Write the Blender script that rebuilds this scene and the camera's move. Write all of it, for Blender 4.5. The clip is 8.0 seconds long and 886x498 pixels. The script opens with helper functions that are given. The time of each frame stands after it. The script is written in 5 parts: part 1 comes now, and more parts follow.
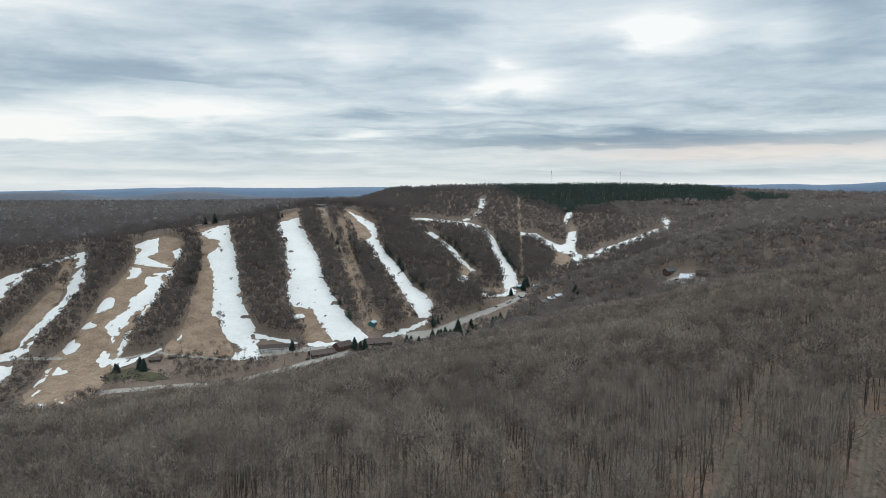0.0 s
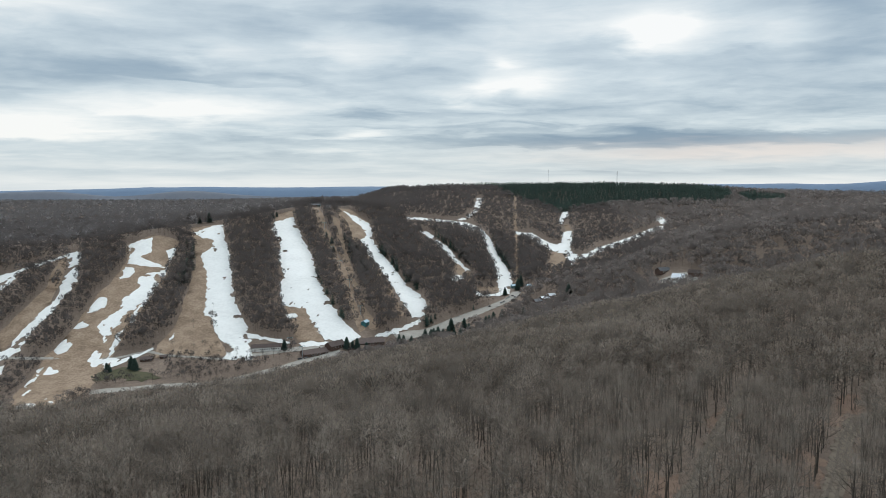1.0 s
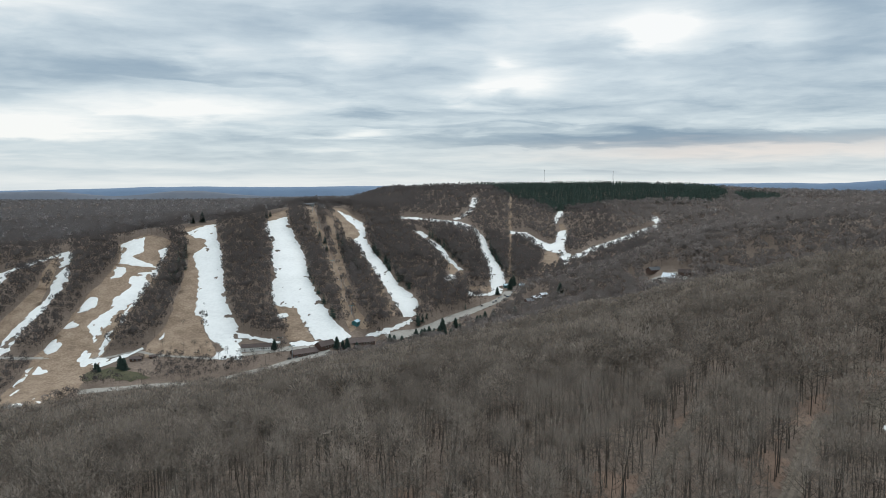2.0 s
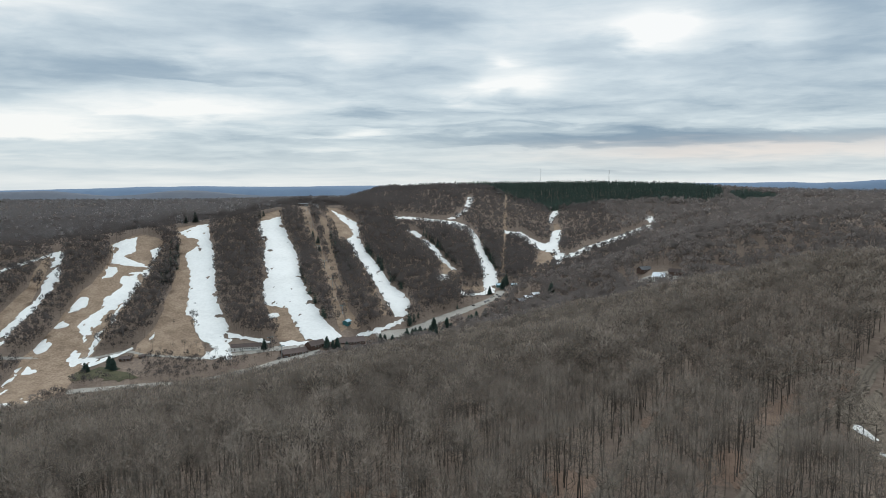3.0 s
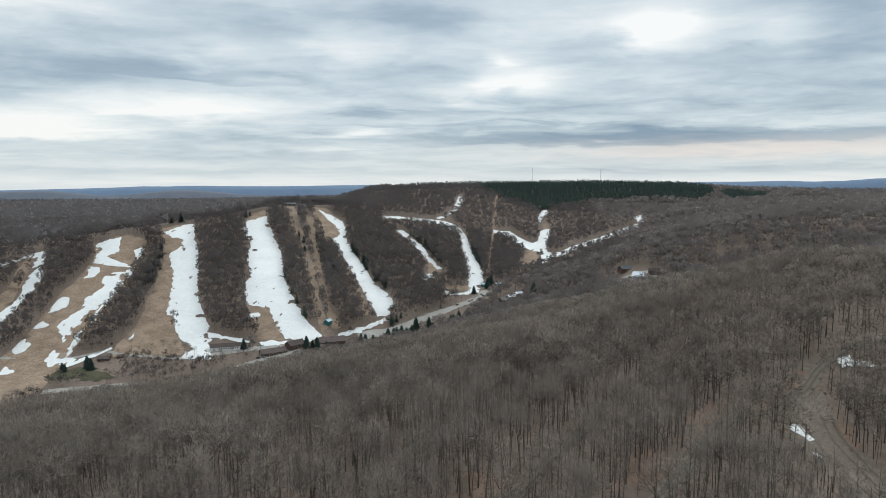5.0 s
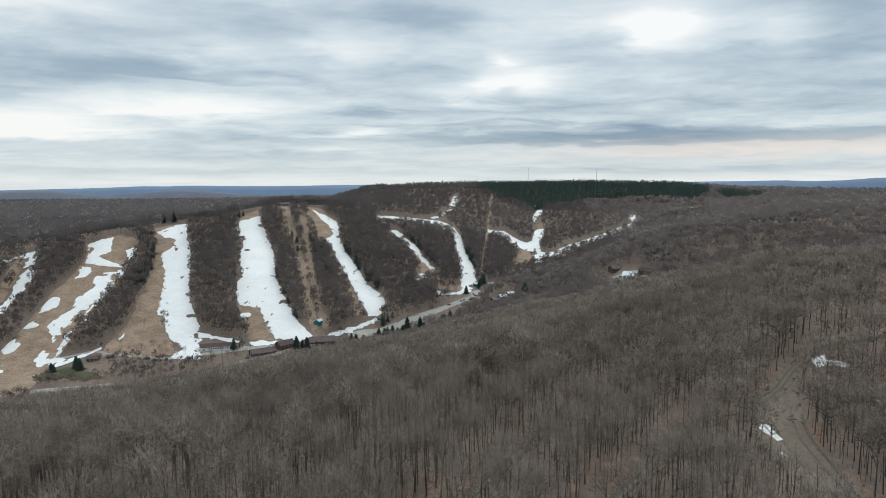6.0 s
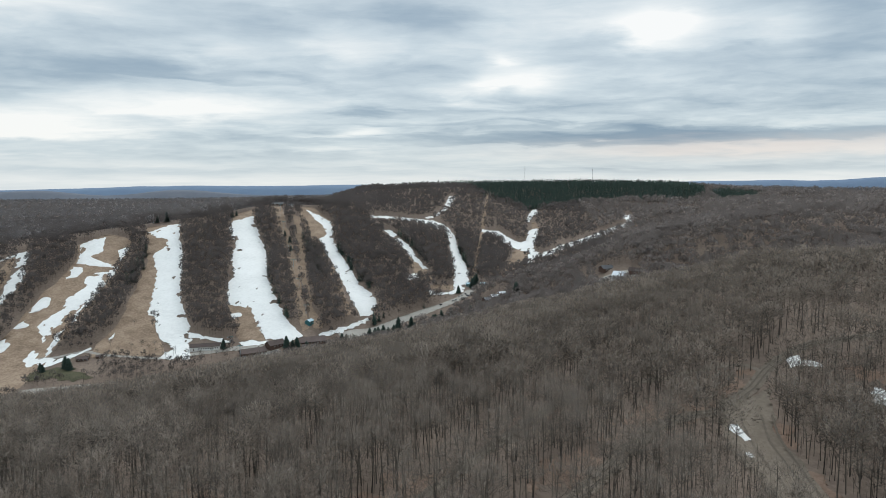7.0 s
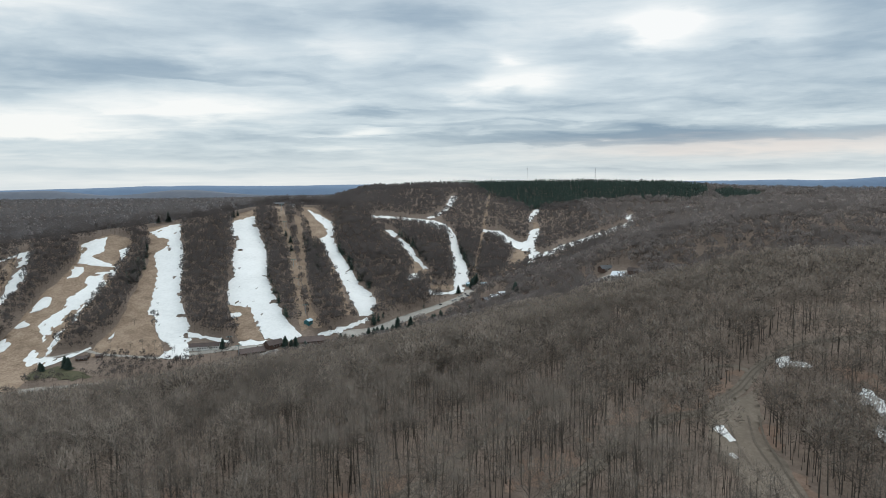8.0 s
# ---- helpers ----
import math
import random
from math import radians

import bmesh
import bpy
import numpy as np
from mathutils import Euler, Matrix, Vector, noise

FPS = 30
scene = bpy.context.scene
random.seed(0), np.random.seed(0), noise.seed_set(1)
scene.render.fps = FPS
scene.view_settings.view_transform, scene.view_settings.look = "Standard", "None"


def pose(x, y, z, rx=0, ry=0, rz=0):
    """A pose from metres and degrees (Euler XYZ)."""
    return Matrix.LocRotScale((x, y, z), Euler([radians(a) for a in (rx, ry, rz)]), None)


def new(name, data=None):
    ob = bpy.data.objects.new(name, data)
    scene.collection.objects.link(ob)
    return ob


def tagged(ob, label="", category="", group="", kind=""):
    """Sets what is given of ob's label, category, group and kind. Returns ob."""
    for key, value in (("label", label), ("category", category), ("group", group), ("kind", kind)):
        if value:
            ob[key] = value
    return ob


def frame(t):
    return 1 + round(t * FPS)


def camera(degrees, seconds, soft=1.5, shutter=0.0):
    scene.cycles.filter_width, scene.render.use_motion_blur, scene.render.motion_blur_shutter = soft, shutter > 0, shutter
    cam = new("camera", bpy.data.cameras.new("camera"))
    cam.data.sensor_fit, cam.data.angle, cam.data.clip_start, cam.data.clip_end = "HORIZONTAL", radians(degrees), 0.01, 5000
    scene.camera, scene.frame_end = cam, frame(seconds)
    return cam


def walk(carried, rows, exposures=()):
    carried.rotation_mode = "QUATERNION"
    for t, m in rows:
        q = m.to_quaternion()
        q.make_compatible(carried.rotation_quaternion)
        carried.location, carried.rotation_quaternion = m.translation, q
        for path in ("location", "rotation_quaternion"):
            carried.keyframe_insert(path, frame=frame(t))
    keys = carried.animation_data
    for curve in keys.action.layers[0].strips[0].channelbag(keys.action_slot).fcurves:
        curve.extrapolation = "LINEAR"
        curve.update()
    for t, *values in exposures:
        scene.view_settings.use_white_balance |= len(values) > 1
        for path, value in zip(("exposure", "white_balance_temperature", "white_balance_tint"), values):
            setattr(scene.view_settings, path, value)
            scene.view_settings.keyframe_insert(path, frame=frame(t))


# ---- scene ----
cam = camera(70.0, 8.0, soft=0.8)
PATH = [
    (0, 0.28, -0.10, 199.91, 84.270, 0.000, 0.000),
    (0.5, 4.29, -0.03, 199.95, 84.244, -0.005, 0.000),
    (1, 8.87, 0.02, 200.00, 84.220, -0.010, 0.000),
    (1.5, 14.22, 0.06, 200.06, 84.197, -0.029, 0.000),
    (3, 30.40, 0.09, 200.25, 84.133, -0.084, 0.000),
    (3.5, 36.00, 0.08, 200.32, 84.115, -0.103, 0.000),
    (4, 41.48, 0.05, 200.40, 84.097, -0.121, 0.000),
    (4.5, 47.08, 0.01, 200.48, 84.080, -0.140, 0.000),
    (6, 63.57, -0.20, 200.75, 84.037, -0.196, 0.000),
    (6.5, 69.05, -0.29, 200.86, 84.025, -0.214, 0.000),
    (7, 74.52, -0.40, 200.96, 84.014, -0.233, 0.000),
    (7.5, 78.81, -0.52, 201.08, 84.005, -0.251, 0.000),
    (8, 81.62, -0.66, 201.19, 83.996, -0.270, 0.450),
]
walk(cam, [(t, pose(x, y, z, tilt, 0, turn) @ pose(0, 0, 0, 0, 0, roll)) for t, x, y, z, tilt, roll, turn in PATH])

# ---- world, sun and exposure ----
def node(tree, kind, **inputs):
    n = tree.nodes.new(kind)
    for key, value in inputs.items():
        n.inputs[key].default_value = value
    return n


def link(tree, a, b):
    tree.links.new(a, b)


class Maths:
    """Small arithmetic on sockets of one node tree."""

    def __init__(self, tree):
        self.tree = tree

    def op(self, kind, *values, clamp=False):
        n = self.tree.nodes.new("ShaderNodeMath")
        n.operation, n.use_clamp = kind, clamp
        for socket, value in zip(n.inputs, values):
            if isinstance(value, (int, float)):
                socket.default_value = value
            else:
                self.tree.links.new(value, socket)
        return n.outputs[0]


def ramp(tree, source, stops):
    n = tree.nodes.new("ShaderNodeValToRGB")
    while len(n.color_ramp.elements) < len(stops):
        n.color_ramp.elements.new(0.5)
    for e, (at, colour) in zip(n.color_ramp.elements, stops):
        e.position, e.color = at, (*colour, 1)
    tree.links.new(source, n.inputs[0])
    return n.outputs[0]


SUN_AZIMUTH, SUN_ELEVATION = 15.0, 48.0

# Cloud forms over the ridge: azimuth, elevation, half width and half height in degrees, brightness
BRIGHT_CLOUDS = [
    (18.7, 12.8, 3.4, 1.45, 0.5), (6.2, 8.6, 3.8, 1.02, 0.42), (5.9, 10.6, 1.5, 0.61, 0.25), (27.3, 11.9, 3.6, 2.27, 0.24), (-22.2, 6.3, 8.3, 1.14, 0.36),
    (-33.4, 4.3, 4.6, 1.28, 0.36), (-6.9, 4.4, 2.5, 0.36, 0.28), (-8.9, 11.9, 4.0, 1.62, 0.16), (-30.8, 13.7, 5.7, 1.41, 0.16), (-18.1, 11.2, 3.2, 1.07, 0.12),
    (11.0, 14.4, 6.9, 1.11, 0.1), (-26.4, 4.1, 5.3, 0.64, 0.18), (0.3, 7.9, 3.1, 0.51, 0.14), (17.3, 6.2, 2.8, 0.34, 0.16), (-11.4, 3.2, 5.9, 0.4, 0.12),
    (30.9, 4.4, 4.1, 0.31, 0.12),
]
DARK_CLOUDS = [
    (-1.2, 14.3, 6.6, 1.43, -0.2), (-25.6, 9.5, 10.8, 1.02, -0.24), (31.0, 14.6, 6.5, 1.5, -0.5), (13.9, 10.7, 5.3, 1.59, -0.14), (-5.8, 6.2, 4.6, 0.36, -0.22),
    (22.7, 6.4, 9.6, 0.76, -0.2), (18.2, 4.0, 17.0, 0.6, -0.5), (26.9, 3.3, 10.6, 0.36, -0.16), (-15.3, 13.0, 5.2, 1.18, -0.12), (-31.9, 8.0, 4.4, 0.43, -0.16),
    (29.7, 10.5, 7.0, 2.6, -0.24), (-4.3, 9.9, 6.1, 0.82, -0.12), (-33.0, 3.2, 4.3, 0.34, -0.18), (-18.1, 3.8, 7.4, 0.39, -0.12), (-34.1, 6.6, 2.8, 0.51, -0.1),
    (6.0, 6.3, 6.0, 0.3, -0.16), (20.0, 1.0, 18.0, 0.35, -0.2), (-20.0, 1.0, 14.0, 0.35, -0.12), (10.0, 5.1, 12.0, 0.25, -0.14),
]

# Flat cloud bases with a clear lower edge: azimuth, half width, height of the edge and depth in degrees, darkness
CLOUD_BASES = [(-22, 10, 8.2, 1.2, 0.16), (-34, 3, 6.8, 0.6, 0.12), (-6.5, 5, 5.9, 0.6, 0.14), (-3, 9, 4.7, 0.5, 0.12), (14, 20, 3.15, 0.9, 0.2), (32, 6, 5.0, 0.8, 0.14)]


def build_world():
    world = bpy.data.worlds.new("sky")
    scene.world = world
    world.use_nodes = True
    t = world.node_tree
    t.nodes.clear()
    m = Maths(t)
    out, back = node(t, "ShaderNodeOutputWorld"), node(t, "ShaderNodeBackground")
    link(t, back.outputs[0], out.inputs[0])
    place, parts = node(t, "ShaderNodeTexCoord"), node(t, "ShaderNodeSeparateXYZ")
    link(t, place.outputs["Generated"], parts.inputs[0])
    x, y, z = parts.outputs
    up = m.op("MAXIMUM", z, 0.0)
    # the cloud sheet seen in perspective: streaks close up towards the horizon
    deep = m.op("ADD", up, 0.10)
    sheet = node(t, "ShaderNodeCombineXYZ")
    link(t, m.op("DIVIDE", x, deep), sheet.inputs[0])
    link(t, m.op("DIVIDE", y, deep), sheet.inputs[1])

    def clouds(scale, detail, rough, stretch, shift):
        mp = node(t, "ShaderNodeMapping", Scale=stretch, Location=shift)
        link(t, sheet.outputs[0], mp.inputs[0])
        n = node(t, "ShaderNodeTexNoise", Scale=scale, Detail=detail, Roughness=rough, Distortion=0.4)
        link(t, mp.outputs[0], n.inputs["Vector"])
        return n.outputs["Fac"]

    broad = clouds(0.9, 4.0, 0.5, (0.8, 1.0, 1.0), (3.1, 1.7, 0))
    fine = clouds(2.3, 5.0, 0.5, (0.8, 1.0, 1.0), (7.3, 2.2, 0))
    calm = m.op("MULTIPLY_ADD", up, 10.0, 0.12, clamp=True)
    warp = m.op("MULTIPLY", m.op("SUBTRACT", fine, 0.5), calm)
    wisps = m.op("MULTIPLY", m.op("SUBTRACT", clouds(6.0, 6.0, 0.55, (0.8, 1.0, 1.0), (1.9, 5.2, 0)), 0.5), calm)
    azimuth = m.op("MULTIPLY", m.op("ARCTAN2", x, y), 57.3)
    height_deg = m.op("MULTIPLY", m.op("ARCSINE", z), 57.3)
    azimuth_w = m.op("ADD", azimuth, m.op("MULTIPLY", warp, 8.0))
    height_w = m.op("ADD", height_deg, m.op("MULTIPLY", warp, 2.4))
    tone = m.op("ADD", 0.595, m.op("MULTIPLY", m.op("SUBTRACT", broad, 0.5), 0.3))
    tone = m.op("ADD", tone, m.op("ADD", m.op("MULTIPLY", warp, 0.34), m.op("MULTIPLY", wisps, 0.2)))
    # long thin streaks that lie level
    band = node(t, "ShaderNodeCombineXYZ")
    link(t, m.op("MULTIPLY", azimuth_w, 0.055), band.inputs[0])
    link(t, m.op("MULTIPLY", height_w, 0.62), band.inputs[1])
    streak = node(t, "ShaderNodeTexNoise", Scale=1.0, Detail=9.0, Roughness=0.62, Distortion=0.5)
    link(t, band.outputs[0], streak.inputs["Vector"])
    tone = m.op("ADD", tone, m.op("MULTIPLY", m.op("SUBTRACT", streak.outputs["Fac"], 0.5), 0.28))
    for a, e, wa, we, bright in BRIGHT_CLOUDS + DARK_CLOUDS:
        p = m.op("DIVIDE", m.op("SUBTRACT", azimuth_w, a), wa)
        q = m.op("DIVIDE", m.op("SUBTRACT", height_w, e), we)
        r2 = m.op("ADD", m.op("MULTIPLY", p, p), m.op("MULTIPLY", q, q))
        tone = m.op("ADD", tone, m.op("MULTIPLY", m.op("EXPONENT", m.op("MULTIPLY", r2, -1.0)), bright * (1.05 if bright > 0 else 0.8)))
    for a, wa, edge, depth, dark in CLOUD_BASES:
        p = m.op("DIVIDE", m.op("SUBTRACT", azimuth_w, a), wa)
        above = m.op("SUBTRACT", height_w, edge)
        base = m.op("MULTIPLY", m.op("DIVIDE", above, 0.22, clamp=True), m.op("EXPONENT", m.op("DIVIDE", m.op("MAXIMUM", above, 0.0), -depth)))
        tone = m.op("SUBTRACT", tone, m.op("MULTIPLY", m.op("MULTIPLY", base, m.op("EXPONENT", m.op("MULTIPLY", m.op("MULTIPLY", p, p), -1.0))), dark))
    # pale strip of clearer air along the horizon
    low = m.op("EXPONENT", m.op("MULTIPLY", m.op("MULTIPLY", height_deg, height_deg), -0.5))
    tone = m.op("ADD", tone, m.op("MULTIPLY", low, 0.16))
    tone = m.op("MULTIPLY_ADD", m.op("SUBTRACT", tone, 0.6), 1.3, 0.60)
    cloud = ramp(t, tone, [(0.0, (0.19, 0.29, 0.40)), (0.35, (0.36, 0.46, 0.545)), (0.62, (0.605, 0.697, 0.75)), (0.9, (0.875, 0.915, 0.918)), (1.0, (0.97, 0.98, 0.965))])
    # warm tint low towards the sun's side
    warm_at = m.op("MULTIPLY", m.op("SUBTRACT", azimuth_w, 26.0), 0.06)
    warm = m.op("EXPONENT", m.op("MULTIPLY", m.op("MULTIPLY", warm_at, warm_at), -1.0))
    lift = m.op("MULTIPLY", m.op("SUBTRACT", height_w, 2.7), 1.3)
    warm = m.op("MULTIPLY", warm, m.op("EXPONENT", m.op("MULTIPLY", m.op("MULTIPLY", lift, lift), -1.0)))
    tint = node(t, "ShaderNodeMix")
    tint.data_type = "RGBA"
    tint.inputs["B"].default_value = (0.88, 0.76, 0.70, 1)
    link(t, m.op("MULTIPLY", warm, 0.6), tint.inputs["Factor"])
    link(t, cloud, tint.inputs["A"])
    # thin places let a little blue sky through
    blue = node(t, "ShaderNodeTexSky")
    blue.sky_type, blue.sun_disc = "NISHITA", False
    blue.sun_elevation, blue.sun_rotation = radians(SUN_ELEVATION), radians(SUN_AZIMUTH)
    dim = node(t, "ShaderNodeVectorMath")
    dim.operation = "SCALE"
    dim.inputs["Scale"].default_value = 0.10
    link(t, blue.outputs[0], dim.inputs[0])
    both = node(t, "ShaderNodeMix")
    both.data_type = "RGBA"
    both.inputs["Factor"].default_value = 0.10
    link(t, tint.outputs["Result"], both.inputs["A"])
    link(t, dim.outputs[0], both.inputs["B"])
    link(t, both.outputs["Result"], back.inputs["Color"])
    # an overcast sky grows brighter towards the zenith
    zenith = m.op("MAXIMUM", m.op("SUBTRACT", z, 0.30), 0.0)
    link(t, m.op("ADD", 1.0, m.op("MULTIPLY", zenith, 1.5)), back.inputs["Strength"])


build_world()
sun = new("sun", bpy.data.lights.new("sun", "SUN"))
sun.data.energy, sun.data.angle, sun.data.color = 0.7, radians(25), (1.0, 0.96, 0.9)
sun.rotation_euler = (radians(SUN_ELEVATION - 90), 0, radians(-SUN_AZIMUTH))
scene.view_settings.exposure = 0.0


# ---- materials ----
def material(name, colours, scales=(0.02, 0.6), rough=0.9, bump=0.0, bump_scale=2.0, metal=0.0, per="", spread=0.25, detail=4.0, blend=0.5, stand=0.0, thin=0.0, dome=False, gaps=0.0):
    """Noise between colours at two scales; per: "island" or "object" adds a random shade to each piece."""
    mat = bpy.data.materials.new(name)
    mat.use_nodes = True
    t = mat.node_tree
    m = Maths(t)
    bsdf = t.nodes["Principled BSDF"]
    bsdf.inputs["Roughness"].default_value, bsdf.inputs["Metallic"].default_value = rough, metal
    bsdf.inputs["Specular IOR Level"].default_value = 0.2
    place = node(t, "ShaderNodeTexCoord")
    big = node(t, "ShaderNodeTexNoise", Scale=scales[0], Detail=detail, Roughness=0.6)
    small = node(t, "ShaderNodeTexNoise", Scale=scales[1], Detail=detail, Roughness=0.65)
    for n in (big, small):
        link(t, place.outputs["Object"], n.inputs["Vector"])
    f = m.op("ADD", m.op("MULTIPLY", big.outputs["Fac"], 1 - blend), m.op("MULTIPLY", small.outputs["Fac"], blend))
    f = m.op("MULTIPLY_ADD", m.op("SUBTRACT", f, 0.5), 2.2, 0.5, clamp=True)
    n = len(colours)
    colour = ramp(t, f, [(k / max(1, n - 1), c) for k, c in enumerate(colours)])
    if per:
        source = node(t, "ShaderNodeNewGeometry").outputs["Random Per Island"] if per == "island" else node(t, "ShaderNodeObjectInfo").outputs["Random"]
        shade = node(t, "ShaderNodeVectorMath")
        shade.operation = "SCALE"
        link(t, colour, shade.inputs[0])
        link(t, m.op("MULTIPLY_ADD", source, 2 * spread, 1 - spread), shade.inputs["Scale"])
        colour = shade.outputs[0]
    if stand:
        tone = node(t, "ShaderNodeAttribute")
        tone.attribute_name = "stand_tone"
        shade = node(t, "ShaderNodeVectorMath")
        shade.operation = "SCALE"
        link(t, colour, shade.inputs[0])
        link(t, m.op("MULTIPLY_ADD", tone.outputs["Fac"], stand, 1.0), shade.inputs["Scale"])
        colour = shade.outputs[0]
    link(t, colour, bsdf.inputs["Base Color"])
    if thin:
        # round thin twigs catch light from all sides
        through_light, both = node(t, "ShaderNodeBsdfTranslucent"), node(t, "ShaderNodeMixShader", Fac=thin)
        link(t, colour, through_light.inputs["Color"])
        link(t, bsdf.outputs[0], both.inputs[1])
        link(t, through_light.outputs[0], both.inputs[2])
        surface = both.outputs[0]
        if gaps:
            # a spray of fine twigs is mostly air
            clear, sheet = node(t, "ShaderNodeBsdfTransparent"), node(t, "ShaderNodeMixShader", Fac=gaps)
            link(t, surface, sheet.inputs[1])
            link(t, clear.outputs[0], sheet.inputs[2])
            surface = sheet.outputs[0]
        link(t, surface, t.nodes["Material Output"].inputs["Surface"])
    if dome:
        # the fine twigs of a crown catch the light together, as its dome does
        lie, turn = node(t, "ShaderNodeAttribute"), node(t, "ShaderNodeVectorTransform")
        lie.attribute_name = "crown_lie"
        turn.vector_type, turn.convert_from, turn.convert_to = "NORMAL", "OBJECT", "WORLD"
        link(t, lie.outputs["Vector"], turn.inputs[0])
        link(t, turn.outputs[0], bsdf.inputs["Normal"])
    if bump:
        b = node(t, "ShaderNodeBump", Strength=bump, Distance=0.3)
        grain = node(t, "ShaderNodeTexNoise", Scale=bump_scale, Detail=6.0, Roughness=0.7)
        link(t, place.outputs["Object"], grain.inputs["Vector"])
        link(t, grain.outputs["Fac"], b.inputs["Height"])
        link(t, b.outputs[0], bsdf.inputs["Normal"])
    return mat


LITTER = material("leaf_litter", [(0.105, 0.075, 0.058), (0.185, 0.138, 0.108), (0.31, 0.235, 0.185)], (0.012, 0.35), bump=0.6, bump_scale=1.5)
RED_LITTER = material("rusty_leaves", [(0.14, 0.088, 0.062), (0.225, 0.15, 0.11), (0.32, 0.23, 0.175)], (0.05, 0.5), bump=0.6, bump_scale=1.5)
SNOW_MAT = material("old_snow", [(0.66, 0.65, 0.625), (0.80, 0.788, 0.76), (0.88, 0.868, 0.84)], (0.03, 0.25), rough=0.6, bump=0.5, bump_scale=0.25)
DRY_GRASS = material("dry_grass", [(0.115, 0.078, 0.055), (0.285, 0.203, 0.143), (0.46, 0.355, 0.265)], (0.07, 0.5), bump=0.8, bump_scale=0.8)
GREEN_GRASS = material("green_grass", [(0.05, 0.046, 0.028), (0.085, 0.082, 0.046), (0.15, 0.12, 0.082)], (0.08, 0.5), bump=0.5)
GRAVEL = material("pale_gravel", [(0.25, 0.226, 0.198), (0.345, 0.315, 0.278), (0.46, 0.425, 0.38)], (0.05, 0.7), bump=0.5)
MUD = material("dirt_track", [(0.125, 0.1, 0.077), (0.195, 0.157, 0.122), (0.28, 0.23, 0.183)], (0.06, 0.6), bump=0.35, bump_scale=1.0)
RUT = material("wheel_ruts", [(0.09, 0.073, 0.057), (0.14, 0.114, 0.09), (0.21, 0.175, 0.14)], (0.1, 0.9), bump=0.35, bump_scale=1.5)
BARK = material("grey_bark", [(0.046, 0.039, 0.032), (0.078, 0.067, 0.056), (0.135, 0.118, 0.099)], (0.05, 2.5), per="island", spread=0.3)
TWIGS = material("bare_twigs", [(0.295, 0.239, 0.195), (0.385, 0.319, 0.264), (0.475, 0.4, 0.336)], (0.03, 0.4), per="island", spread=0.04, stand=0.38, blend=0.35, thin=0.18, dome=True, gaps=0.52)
# Bare twigs in a darker copy: the far slopes' shade is put into colour.
FAR_WOOD = material("shaded_far_twigs", [(0.147, 0.125, 0.117), (0.194, 0.167, 0.157), (0.248, 0.215, 0.204)], (0.008, 0.06), per="island", spread=0.05, stand=0.16, thin=0.4, dome=True, gaps=0.5)
# Grey of the distant haze put into the twig colour of the eastern hill.
EAST_WOOD = material("haze_grey_twigs", [(0.245, 0.21, 0.193), (0.315, 0.272, 0.252), (0.39, 0.34, 0.317)], (0.008, 0.06), per="island", spread=0.05, stand=0.2, thin=0.4, dome=True, gaps=0.5)
# Haze is put into this colour: paler and greyer than nearer twigs.
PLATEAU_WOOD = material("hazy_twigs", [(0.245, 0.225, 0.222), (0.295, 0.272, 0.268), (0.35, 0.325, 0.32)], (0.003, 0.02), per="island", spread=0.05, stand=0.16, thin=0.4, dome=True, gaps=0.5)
NEEDLES = material("conifer_needles", [(0.022, 0.036, 0.029), (0.035, 0.056, 0.044), (0.052, 0.076, 0.058)], (0.02, 0.4), per="island", spread=0.12, stand=0.25)
# Aerial haze put into the base colours: blue for far hills, slate for nearer.
HAZE_HILL = material("haze_blue_hills", [(0.145, 0.20, 0.285), (0.17, 0.23, 0.32), (0.20, 0.26, 0.345)], (0.0015, 0.008))
HAZE_HILL_NEAR = material("haze_slate_hills", [(0.125, 0.137, 0.165), (0.152, 0.163, 0.19), (0.185, 0.192, 0.215)], (0.002, 0.02))
ROOF_BROWN = material("brown_shingle_roof", [(0.075, 0.055, 0.05), (0.105, 0.08, 0.072), (0.14, 0.11, 0.10)], (0.2, 2.0), per="object")
ROOF_GREY = material("grey_shingle_roof", [(0.10, 0.10, 0.105), (0.15, 0.15, 0.155), (0.20, 0.20, 0.205)], (0.2, 2.0), per="object")
ROOF_WHITE = material("white_metal_roof", [(0.60, 0.64, 0.68), (0.72, 0.75, 0.78), (0.80, 0.82, 0.84)], (0.2, 1.5), rough=0.45)
ROOF_BLUE = material("pale_blue_metal_roof", [(0.36, 0.50, 0.58), (0.45, 0.60, 0.68), (0.55, 0.68, 0.74)], (0.2, 1.5), rough=0.45)
ROOF_PINK = material("weathered_red_roof", [(0.30, 0.18, 0.15), (0.40, 0.26, 0.22), (0.48, 0.33, 0.28)], (0.2, 1.5))
WALL_BROWN = material("brown_timber_wall", [(0.07, 0.045, 0.035), (0.11, 0.07, 0.055), (0.15, 0.10, 0.08)], (0.3, 3.0))
WALL_WHITE = material("white_painted_wall", [(0.58, 0.57, 0.54), (0.68, 0.67, 0.64), (0.76, 0.75, 0.73)], (0.3, 2.0))
WALL_TEAL = material("teal_painted_steel", [(0.03, 0.12, 0.13), (0.05, 0.17, 0.18), (0.08, 0.22, 0.23)], (0.3, 2.0), rough=0.5)
STEEL = material("galvanised_steel", [(0.28, 0.31, 0.33), (0.38, 0.41, 0.43), (0.48, 0.50, 0.52)], (0.5, 4.0), rough=0.5, metal=0.5)
GLASS = material("dark_window_glass", [(0.02, 0.025, 0.03), (0.035, 0.04, 0.045)], (0.3, 2.0), rough=0.1)
